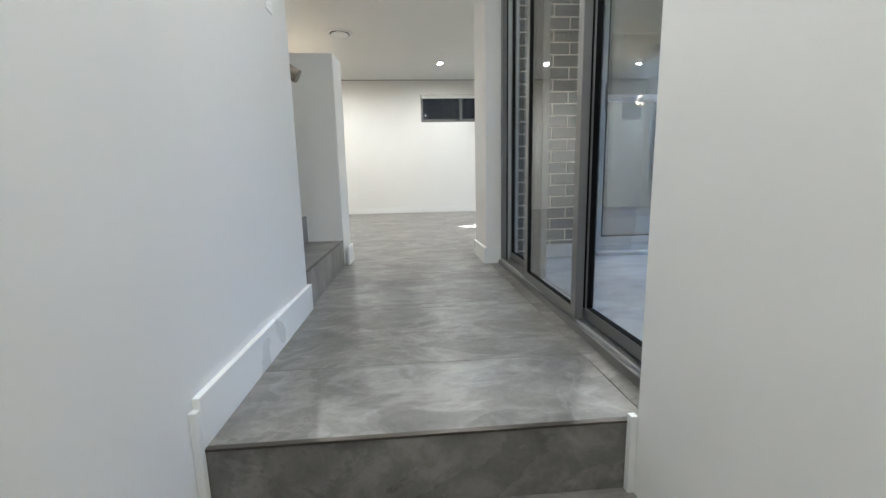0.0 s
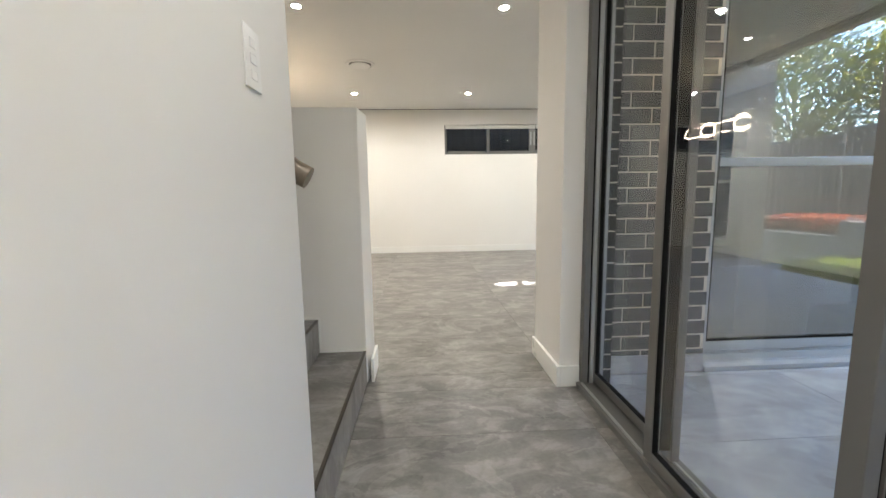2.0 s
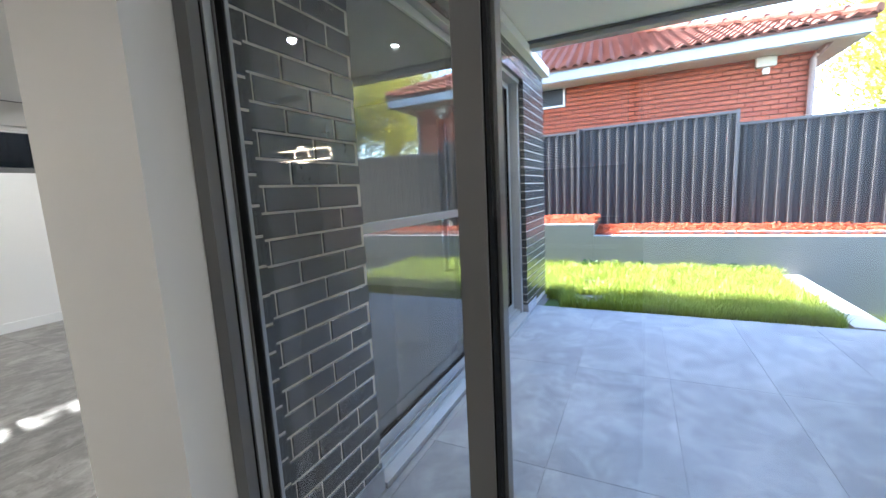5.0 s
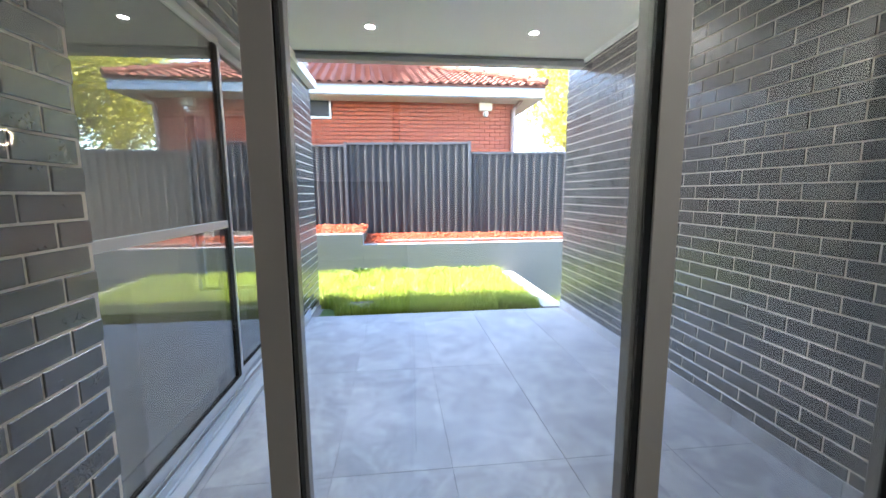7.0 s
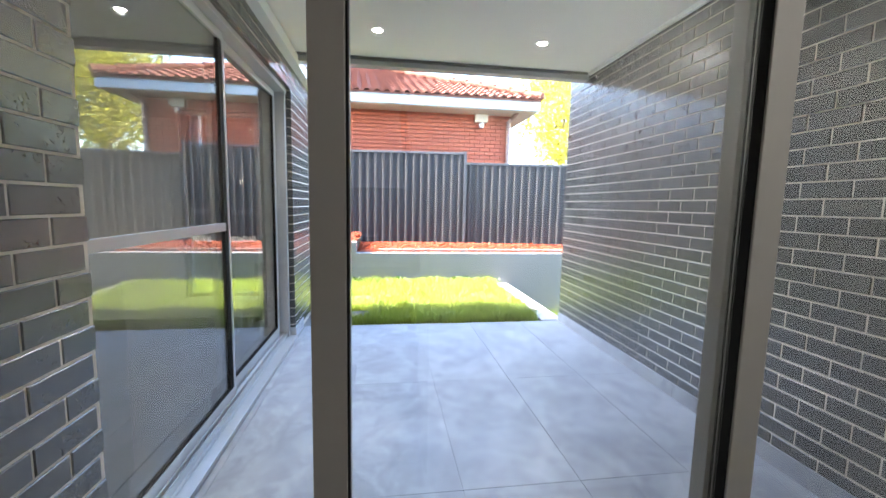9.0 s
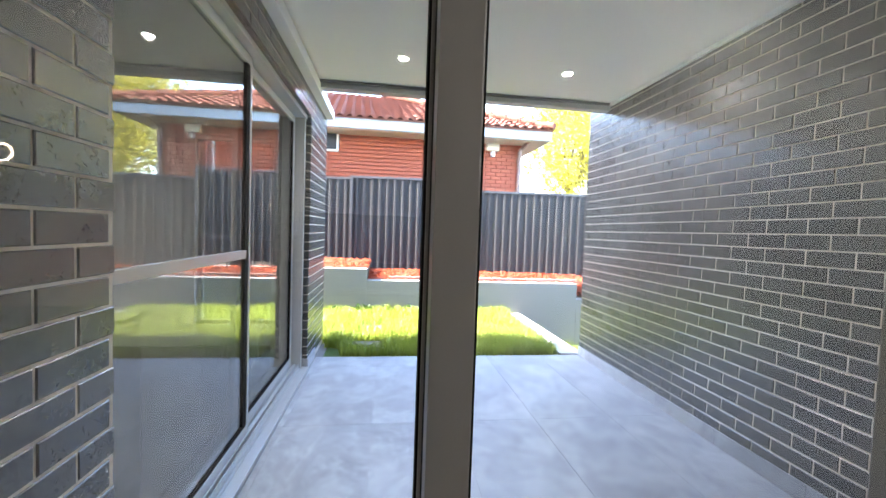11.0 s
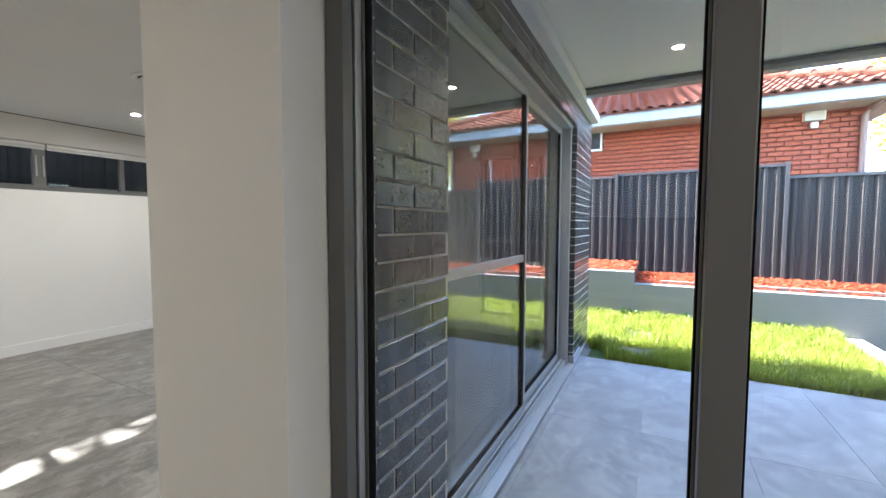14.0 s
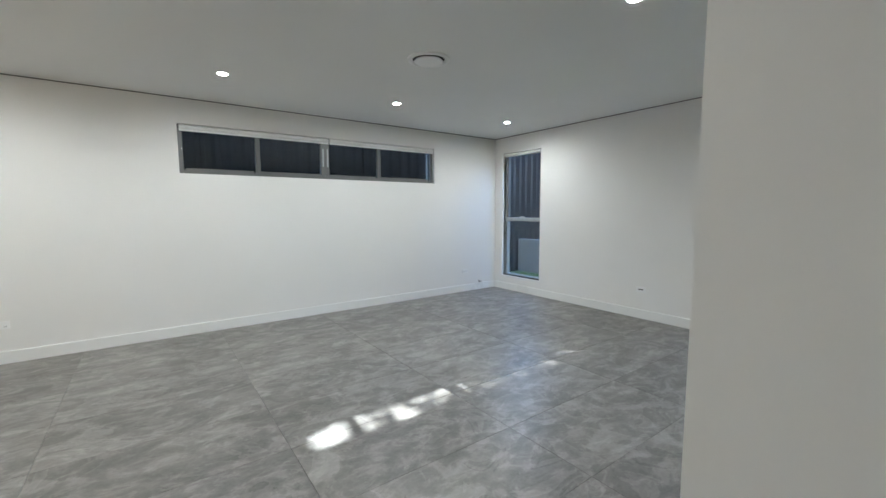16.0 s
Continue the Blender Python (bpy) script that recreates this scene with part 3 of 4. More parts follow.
# patio slider in the brick wall
sd = thing("door_2", (2.84, 3.2, 0), "two-panel sliding glass door with grey aluminium frame", "sliding door", "", S)
part("frame", boxes((SL0 + 0.003, 3.13, 0.0, SL1 - 0.003, 3.27, 0.03), (SL0 + 0.003, 3.12, 2.37, SL1 - 0.003, 3.27, SLH - 0.002), (SL0 + 0.003, 3.13, 0.03, SL0 + 0.048, 3.27, 2.37), (SL1 - 0.06, 3.13, 0.03, SL1 - 0.003, 3.27, 2.37), bev=0.002), ALU_PALE, sd)
part("track", boxes((SL0 + 0.05, 3.145, 0.03, SL1 - 0.062, 3.153, 0.072), (SL0 + 0.05, 3.168, 0.03, SL1 - 0.062, 3.195, 0.075), (SL0 + 0.05, 3.21, 0.03, SL1 - 0.062, 3.225, 0.075), (SL0 + 0.05, 3.245, 0.03, SL1 - 0.062, 3.26, 0.08)), ALU_PALE, sd)
part("sill", boxes((SL0 + 0.003, 3.062, -0.004, SL1 - 0.003, 3.129, 0.028), bev=0.003), ALU_PALE, sd, "pale sill ledge")


def slider_panel(x0, x1, y, st, mid, mat, seal=0.012):
    p = part("panel", boxes((x0, y, 0.076, x1, y + 0.035, 0.136), (x0, y, 2.315, x1, y + 0.035, 2.368), (x0, y, 0.136, x0 + st, y + 0.035, 2.315), (x1 - st, y, 0.136, x1, y + 0.035, 2.315), bev=0.002), ALU_PALE, sd)
    pane("pane", boxes((x0 + st, y + 0.014, 0.136, x1 - st, y + 0.020, 2.315)), mat, p)
    # with a large seal the right strip is a black band, not gasket
    part("gasket", boxes((x0 + st, y + 0.004, 0.136, x0 + st + 0.012, y + 0.032, 2.315), (x1 - st - seal, y + 0.004, 0.136, x1 - st, y + 0.032, 2.315), (x0 + st + 0.012, y + 0.004, 0.136, x1 - st - seal, y + 0.032, 0.148)), RUBBER, p)
    if mid:
        part("mid_rail", boxes((x0 + st, y - 0.004, mid - 0.024, x1 - st - seal, y + 0.0135, mid + 0.024), bev=0.003), ALU_PALE, p, "pale aluminium mid rail")


slider_panel(SL0 + 0.05, 2.90, 3.175, 0.030, 1.197, GLASS_SMOKE, 0.05)
slider_panel(2.79, SL1 - 0.062, 3.215, 0.055, None, GLASS_SMOKE)

dh = part("pull_handle", boxes((SL0 + 0.055, 3.155, 1.11, SL0 + 0.082, 3.175, 1.30), bev=0.004), BLACK, sd, "black pull handle with lock")

# ---- stairs up ----
st = thing("stairs_up", (-0.5, 2.6, 0), "tiled stairs rising behind the half wall", "stairs", "", S)
for k in range(8):
    x1 = -0.424 - 0.25 * k
    part("step", boxes((-2.949, 2.0205 if k == 0 else 2.003, RISE * k + (0.0 if k else -0.01), x1, 3.089, RISE * (k + 1) - 0.001), bev=0.0015), FLOOR_TILE, st)
    part("nosing", boxes((x1 - 0.012, 2.0205 if k == 0 else 2.003, RISE * (k + 1) - 0.006, x1 + 0.002, 3.089, RISE * (k + 1) + 0.001)), NOSING, st, "dark bronze nosing strip")
solid("baseboard_stairs", boxes(*[(-0.424 - 0.25 * (k + 1) + 0.0, 3.0835, RISE * (k + 1), -0.424 - 0.25 * k - 0.003, 3.0895, RISE * (k + 1) + 0.012) for k in range(8)],
                                *[(-0.424 - 0.25 * k, 3.0835, RISE * k + 0.012, -0.424 - 0.25 * k + 0.010, 3.0895, RISE * (k + 1) + 0.008) for k in range(1, 8)]), GLOSS_WHITE, "thin white sealant line at the steps", "trim", S)
hr = thing("handrail", (-0.7, 2.06, 1.0), "brown round handrail fixed to the stair wall", "handrail")
bm = bmesh.new()
tube(bm, [(-0.408, 2.07, 1.080), (-0.44, 2.07, 1.098), (-2.36, 2.07, 2.50)], 0.026, 20, ry=0.031)
part("rail", bm, BRONZE, hr, "", True)
for x in (-0.85, -1.9):
    z = 1.098 + (-0.43 - x) * 0.726
    bm = bmesh.new()
    tube(bm, [(x, 2.0025, z - 0.08), (x, 2.055, z - 0.08), (x, 2.07, z - 0.03)], 0.007, 10)
    part("bracket", bm, CHROME, hr, "satin metal bracket", True)

# ---- steps down to the hall ----
sdn = thing("stairs_down", (0.1, 0.3, LOW), "tiled steps leading down to the hall", "stairs", "", S)
for k in range(1, 6):
    y1 = STEP_Y - GOING * (k - 1)
    part("riser", boxes((LW + 0.001, y1 - 0.0005, -RISE * k, RW - 0.001, y1 + 0.009, -RISE * (k - 1) - 0.006)), FLOOR_TILE, sdn)
    part("nosing", boxes((LW + 0.001, y1 - 0.004, -RISE * (k - 1) - 0.005, RW - 0.001, y1 + 0.011, -RISE * (k - 1) + 0.001)), NOSING, sdn, "dark bronze nosing strip")
    if k < 5:
        part("tread", boxes((LW + 0.001, y1 - GOING + 0.012, -RISE * k - 0.02, RW - 0.001, y1 - 0.001, -RISE * k)), FLOOR_TILE, sdn)
part("hall_tile", boxes((LW + 0.001, -3, LOW - 0.1, RW - 0.001, STEP_Y - GOING * 4 - 0.001, LOW)), FLOOR_TILE, sdn)
part("core", boxes(*[(LW + 0.002, STEP_Y - GOING * (k - 1) + 0.0095, LOW - 0.1, RW - 0.002, STEP_Y - GOING * (k - 2) + 0.008, -RISE * (k - 1) - 0.021) for k in range(2, 6)]), GROUT, sdn)


# ---- lamps ----
def downlight(x, y, z, lens, watts, group, beam=radians(168)):
    d = thing("downlight", (x, y, z), "small round recessed ceiling downlight, switched on", "downlight", group)
    bm = bmesh.new()
    lathe(bm, [(0.036, -0.0005), (0.038, -0.006), (0.050, -0.004), (0.052, -0.0003)], 24, (x, y, z))
    part("trim_ring", bm, PLASTIC, d, "", True)
    bm = bmesh.new()
    lathe(bm, [(0.0355, -0.003), (0.0, -0.003)], 24, (x, y, z))
    part("lens", bm, lens, d, "glowing frosted lens")
    if watts:
        lamp = new("downlight_lamp", bpy.data.lights.new("downlight_lamp", "SPOT"))
        lamp.data.energy, lamp.data.color, lamp.data.spot_size, lamp.data.spot_blend, lamp.data.shadow_soft_size = watts, (1.0, 0.955, 0.89), beam, 0.8, 0.03
        lamp.matrix_world = pose(x, y, z - 0.012)
    return d


for x, y in ((-2.83, 7.39), (-1.08, 7.39), (0.667, 7.39), (2.448, 7.39), (4.229, 7.39), (-1.10, 4.553), (0.644, 4.553), (2.43, 4.553)):
    downlight(x, y, CEIL, LAMP_LENS, DOWN_W, "room downlights")
# unseen fill lamps, added to brighten the corridor and steps
for y in (0.95, -0.9):
    downlight(0.10, y, CEIL, LAMP_LENS, HALL_FILL_W, "hall downlights")
for y in (2.262, 0.886):
    downlight(3.585, y, 2.735, LAMP_LENS_OUT, 3.0, "patio downlights", radians(145))


def ceiling_vent(x, y):
    v = thing("air_vent", (x, y, CEIL), "round white ceiling air diffuser", "air vent", "ceiling vents")
    bm = bmesh.new()
    lathe(bm, [(0.175, -0.0005), (0.172, -0.012), (0.150, -0.020), (0.135, -0.012), (0.132, -0.0005)], 36, (x, y, CEIL))
    part("ring", bm, PLASTIC, v, "", True)
    bm = bmesh.new()
    lathe(bm, [(0.131, -0.001), (0.0, -0.001)], 36, (x, y, CEIL))
    # closed disc, coloured black for the shade inside the vent
    part("throat", bm, BLACK, v, "flat black disc coloured as the shaded vent opening")
    bm = bmesh.new()
    lathe(bm, [(0.0, -0.028), (0.110, -0.026), (0.118, -0.020), (0.112, -0.014), (0.0, -0.012)], 36, (x, y, CEIL))
    part("disc", bm, PLASTIC, v, "", True)


ceiling_vent(-0.792, 6.022)
ceiling_vent(1.983, 6.04)

# linear pendant of looped light strips
pn = thing("pendant_lamp", (-2.45, 6.2, CEIL), "long pendant lamp of glowing interlocked loops", "pendant lamp")
PX, PY0, PY1, PZ = -2.45, 5.40, 6.97, 1.895
part("canopy", boxes((PX - 0.05, 5.83, CEIL - 0.05, PX + 0.05, 6.56, CEIL - 0.0005), bev=0.004), BLACK, pn, "matt black ceiling canopy")


def stadium(y0, y1, z, r):
    c = [(PX, y1 - r + r * math.sin(a), z + r * math.cos(a)) for a in np.linspace(0, math.pi, 14)]
    return c + [(PX, y0 + r - r * math.sin(a), z - r * math.cos(a)) for a in np.linspace(0, math.pi, 14)]


bm = bmesh.new()
tube(bm, stadium(PY0, PY1, PZ, 0.065), 0.007, 8, True)
part("long_loop", bm, LED, pn, "glowing stadium-shaped light strip", True)
for yc in (5.88, 6.49):
    bm = bmesh.new()
    tube(bm, [(PX + 0.06 * math.cos(a) * 0.4, yc + 0.10 * math.cos(a), PZ + 0.10 * math.sin(a)) for a in np.linspace(0, math.tau, 28, endpoint=False)], 0.010, 8, True)
    part("ring", bm, LED, pn, "glowing light ring", True)
for yc in (5.90, 6.48):
    bm = bmesh.new()
    tube(bm, [(PX, yc, PZ + 0.07), (PX, yc, CEIL - 0.036)], 0.0018, 6)
    part("wire", bm, BLACK, pn)


# ---- wall plates ----
def outlet(x, y, z, face, label, wide=0.115, high=0.072, extra=True):
    """A plate on a wall; face is the turn about z that points it into the room."""
    o = thing("power_outlet", (x, y, z), label, "power outlet", "wall outlets")
    m = pose(x, y, z, 0, 0, face)
    bm = boxes((-wide / 2, -0.009, -high / 2, wide / 2, -0.0005, high / 2), bev=0.002)
    bm.transform(m)
    part("plate", bm, PLASTIC, o)
    for s in (-1, 1):
        bm = boxes((s * 0.035 - 0.006, -0.012, high / 2 - 0.026, s * 0.035 + 0.006, -0.0095, high / 2 - 0.008))
        bm.transform(m)
        part("switch", bm, PLASTIC, o)
        bm = boxes((s * 0.028 - 0.009, -0.0098, -0.018, s * 0.028 - 0.005, -0.0092, -0.006), (s * 0.028 + 0.003, -0.0098, -0.018, s * 0.028 + 0.007, -0.0092, -0.006))
        bm.transform(m)
        part("socket_slots", bm, BLACK, o)


outlet(-1.10, NORTH, 0.36, 0, "white double power outlet low on the wall")
outlet(4.37, NORTH, 0.35, 0, "white double power outlet low on the wall")
outlet(EAST, 6.11, 0.368, 90, "white double power outlet on the wall")
mp = thing("media_plate", (EAST, 5.81, 0.368), "white media wall plate with a dark slot", "wall plate")
part("plate", boxes((EAST - 0.009, 5.75, 0.333, EAST - 0.0005, 5.87, 0.403), bev=0.002), PLASTIC, mp)
part("slot", boxes((EAST - 0.0105, 5.775, 0.365, EAST - 0.0095, 5.84, 0.377)), BLACK, mp)
gt = thing("gas_tap", (4.69, NORTH, 0.148), "small brass gas bayonet low on the wall", "gas outlet")
bm = bmesh.new()
tube(bm, [(4.69, NORTH - 0.0005, 0.148), (4.69, NORTH - 0.05, 0.145)], 0.016, 14)
part("body", bm, CHROME, gt, "", True)
sw = thing("light_switch", (LW, 1.768, 1.292), "white three-gang light switch plate", "light switch")
part("plate", boxes((LW + 0.0005, 1.732, 1.235, LW + 0.004, 1.804, 1.349), bev=0.002), PLASTIC, sw)
for z in (1.262, 1.292, 1.322):
    part("rocker", boxes((LW + 0.0042, 1.754, z - 0.009, LW + 0.0048, 1.782, z + 0.009), bev=0.001), PLASTIC, sw)


# ---- yard ----
GRND = -0.02
solid("ground", boxes((-60, -60, -1.6, 90, 90, LOW - 0.2)), SOIL, "bare earth round the houses", "ground", S)
solid("ground_lawn_bed", boxes((4.642, 0.335, -0.6, 5.17, 3.065, GRND), (5.17, 0.335, -0.6, 6.93, 14.0, GRND)), TURF, "turf bed of the back lawn", "lawn", S)
solid("ground_side", boxes((4.66, -9, -1.2, 6.93, 0.055, -0.55), (0.8, -9, -1.2, 4.66, -0.13, -0.55)), TURF, "lower grassy side yard", "yard", S)
solid("ground_north", boxes((-9, 8.76, -0.6, 5.43, 14.0, -0.1)), SOIL, "narrow bare side passage", "yard", S)
solid("kerb_strip", boxes((4.66, 0.06, -0.6, 6.93, 0.33, 0.012), bev=0.006), CONCRETE, "pale concrete strip beside the lawn", "concrete edging", S)
rw = thing("retaining_wall", (7.55, 2, -0.6), "grey rendered retaining wall with stepped top", "retaining wall", "", S)
part("high_wall", boxes((6.93, 2.665, -0.6, 7.13, 14.0, 0.715), bev=0.006), RENDER_GREY, rw)
part("low_wall", boxes((6.93, -0.96, -1.2, 7.13, 2.664, 0.53), bev=0.006), RENDER_GREY, rw)
part("end_wall", boxes((6.93, -9, -1.2, 7.13, -0.961, 0.26), bev=0.006), RENDER_GREY, rw)
solid("garden_bed", boxes((7.131, -9, -1.2, 8.9, 2.665, 0.49), (7.131, 2.665, -1.2, 8.9, 14, 0.67)), SOIL, "raised soil bed behind the retaining wall", "garden bed", S)
chips_v, chips_f = [], []
rnd = np.random.default_rng(5)
for i in range(9000):
    y = rnd.uniform(-2.6, 4.2)
    x, z = rnd.uniform(7.14, 8.2), (0.50 if y < 2.665 else 0.68) + rnd.uniform(0, 0.05)
    x = x if y > -0.96 else rnd.uniform(7.14, 8.1)
    z += 0.06 * max(0.0, min(1.0, (x - 7.14) / 0.7))
    if y < -0.96 and i % 2:
        x, z = rnd.uniform(7.10, 7.135), rnd.uniform(0.30, 0.50)
    a, l, w = rnd.uniform(0, 6.28), rnd.uniform(0.02, 0.05), rnd.uniform(0.008, 0.016)
    dx, dy, t = math.cos(a), math.sin(a), rnd.uniform(-0.6, 0.6)
    n = len(chips_v)
    chips_v += [(x - dx * l - dy * w, y - dy * l + dx * w, z - t * l), (x + dx * l - dy * w, y + dy * l + dx * w, z + t * l), (x + dx * l + dy * w, y + dy * l - dx * w, z + t * l + 0.008), (x - dx * l + dy * w, y - dy * l - dx * w, z - t * l + 0.008)]
    chips_f.append((n, n + 1, n + 2, n + 3))
tagged(new("mulch", raw("mulch", chips_v, chips_f, MULCH)), "red bark mulch on the raised bed", "mulch", kind="stuff")
for y0, y1 in ((-1.1, 0.72), (0.74, 2.3)):
    solid("timber_sleeper", boxes((7.18, y0, 0.52, 7.24, y1, 0.575), bev=0.006), SLEEPER, "weathered pinkish timber edging board on the bed", "timber edging", "", "bed edging")
for x, y, a in ((4.96, 2.54, 4), (5.79, 2.53, -5)):
    p = solid("stepping_stone", boxes((-0.17, -0.19, -0.05, 0.17, 0.19, 0.012), bev=0.008), STONE_SLAB, "square concrete stepping stone sunk in the lawn", "stepping stone", "", "stepping stones")
    p.matrix_world = pose(x + 0.04, y, 0.012, 0, 0, a)


def blades(name, x0, x1, y0, y1, n, z, hmin, hmax, seed, label, keep):
    r = np.random.default_rng(seed)
    x, y = r.uniform(x0, x1, n), r.uniform(y0, y1, n)
    ok = np.array([keep(a, b) for a, b in zip(x, y)])
    x, y = x[ok], y[ok]
    n = len(x)
    clump = 0.6 + 0.4 * np.sin(x * 7.1 + 1.3 * np.sin(y * 5.3)) * np.sin(y * 6.7 + x * 2.1)
    h = r.uniform(hmin, hmax, n) * (0.65 + 0.5 * clump)
    a, w = r.uniform(0, math.tau, n), r.uniform(0.003, 0.0065, n)
    b, lean = r.uniform(0, math.tau, n), h * r.uniform(0.15, 0.75, n)
    zz = np.full(n, z)
    c, s = np.cos(a) * w, np.sin(a) * w
    lx, ly = np.cos(b) * lean, np.sin(b) * lean
    v = np.stack([np.stack([x - c, y - s, zz], 1), np.stack([x + c, y + s, zz], 1),
                  np.stack([x + c * .7 + lx * .35, y + s * .7 + ly * .35, zz + h * .6], 1), np.stack([x - c * .7 + lx * .35, y - s * .7 + ly * .35, zz + h * .6], 1),
                  np.stack([x + lx, y + ly, zz + h], 1)], 1).reshape(-1, 3)
    f = []
    for i in range(0, 5 * n, 5):
        f += [(i, i + 1, i + 2, i + 3), (i + 3, i + 2, i + 4)]
    tagged(new(name, raw(name, v.tolist(), f, GRASS)), label, "grass", kind="stuff")


def off_stones(x, y):
    return not (abs(x - 5.00) < 0.155 and abs(y - 2.54) < 0.175) and not (abs(x - 5.83) < 0.155 and abs(y - 2.53) < 0.175) and not (x < 5.19 and y > 3.03) and not (x < 4.9 + 0.1 * math.sin(9 * y) and y > 2.82)


blades("grass", 4.67, 6.92, 0.35, 5.6, 70000, GRND, 0.06, 0.20, 3, "bright green unmown lawn grass", off_stones)
blades("grass_side", 4.7, 6.9, -4.5, 0.04, 6000, -0.55, 0.06, 0.2, 4, "grass in the lower side yard", lambda x, y: True)


def leaf_quads(pts, size, r):
    v, f = [], []
    for p in pts:
        n = Vector(r.normal(size=3)).normalized()
        u = n.orthogonal().normalized()
        w = n.cross(u)
        s = size * r.uniform(0.6, 1.3)
        k = len(v)
        v += [tuple(p - u * s), tuple(p + w * s * 0.45), tuple(p + u * s), tuple(p - w * s * 0.45)]
        f.append((k, k + 1, k + 2, k + 3))
    return v, f


def tree(label, base, trunk_h, centre, radii, clumps, leaves, size, material, seed):
    r = np.random.default_rng(seed)
    t = thing("tree", base, label, "tree")
    c = Vector(centre)
    bm = bmesh.new()
    top = Vector((base[0] * 0.6 + c.x * 0.4, base[1] * 0.6 + c.y * 0.4, base[2] + trunk_h))
    b = Vector(base)
    rings = 8
    for i in range(rings):
        p, q = b.lerp(top, i / rings), b.lerp(top, (i + 1) / rings)
        tube(bm, [p + Vector((0.03 * math.sin(i), 0.03 * math.cos(i * 1.7), 0)), q + Vector((0.03 * math.sin(i + 1), 0.03 * math.cos((i + 1) * 1.7), 0))], 0.16 - 0.011 * i, 9)
    spots = []
    for k in range(clumps):
        d = Vector(r.normal(size=3)).normalized() * r.uniform(0.35, 1.0) ** 0.6
        p = c + Vector((d.x * radii[0], d.y * radii[1], d.z * radii[2]))
        spots.append(p)
        if k % 3 == 0:
            tube(bm, [top.lerp(c, 0.1), top.lerp(p, 0.5) + Vector((0, 0, 0.15)), p], 0.028, 6)
    part("trunk", bm, BARK, t, "grey-brown trunk and limbs")
    pts = []
    for p in spots:
        s = r.uniform(0.22, 0.42) * min(radii) * 0.75
        pts += [p + Vector(r.normal(size=3)) * s for _ in range(leaves)]
    v, f = leaf_quads(pts, size, r)
    crown = new("crown", raw("crown", v, f, material))
    crown.parent = t
    crown.matrix_parent_inverse = t.matrix_basis.inverted()
    return t


tree("golden-green leafy tree beyond the boundary fence", (12.6, -3.3, -0.5), 3.0, (12.4, -3.3, 4.1), (1.5, 1.6, 1.7), 80, 300, 0.055, LEAF_GOLD, 11)
tree("tall olive-green tree behind the side fence", (11.2, -6.4, -0.6), 2.6, (11.0, -6.2, 3.7), (2.4, 2.2, 2.0), 90, 180, 0.065, LEAF, 12)
# out of view; its leaf gaps dapple the sun on the room floor
tree("tall leafy tree behind the back fence", (3.4, 15.6, -0.6), 4.5, (3.1, 15.2, 7.2), (2.3, 1.3, 2.0), 70, 110, 0.095, LEAF, 25)
# added out of view to cut the sun left of those patches
tree("unseen dense tree blocking the sun left of the patches", (-1.65, 15.4, -0.6), 4.5, (-1.65, 15.0, 7.4), (2.7, 1.7, 2.4), 150, 130, 0.15, LEAF, 14)


def weed(x, y, z, seed):
    r = np.random.default_rng(seed)
    w = thing("weed", (x, y, z), "broad-leaved dark green weed by the wall", "weed", "weeds at the wall")
    v, f = [], []
    for k in range(11):
        a, l = r.uniform(0, math.tau), r.uniform(0.09, 0.17)
        e = r.uniform(0.4, 1.2)
        d = Vector((math.cos(a) * math.cos(e), math.sin(a) * math.cos(e), math.sin(e)))
        s = d.cross(Vector((0, 0, 1))).normalized() * l * 0.28
        b = Vector((x, y, z))
        n = len(v)
        v += [tuple(b), tuple(b + d * l * 0.5 + s), tuple(b + d * l * 1.0 - Vector((0, 0, l * 0.2))), tuple(b + d * l * 0.5 - s)]
        f.append((n, n + 1, n + 2, n + 3))
    ob = new("leaves", raw("leaves", v, f, WEED))
    ob.parent = w
    ob.matrix_parent_inverse = w.matrix_basis.inverted()


for i, (x, y) in enumerate(((6.86, 2.78), (6.88, 2.36), (6.86, 2.66), (6.87, 1.97), (6.88, 0.8), (6.86, 1.02), (6.85, 3.2))):
    weed(x, y, 0.06, 40 + i)


# ---- fences ----
def sheet(bm, u0, w, z0, z1, pitch, deep):
    """A ribbed steel sheet: flat pans and raised ribs."""
    prof, u = [], 0.0
    while u < w:
        for du, d in ((0.0, 0.0), (pitch * 0.36, 0.0), (pitch * 0.47, deep), (pitch * 0.73, deep), (pitch * 0.999, 0.0)):
            if u + du <= w:
                prof.append((u0 + u + du, d))
        u += pitch
    prof.append((u0 + w, 0.0))
    lo = [bm.verts.new((a, d, z0)) for a, d in prof]
    hi = [bm.verts.new((a, d, z1)) for a, d in prof]
    for i in range(len(prof) - 1):
        bm.faces.new((lo[i], lo[i + 1], hi[i + 1], hi[i]))


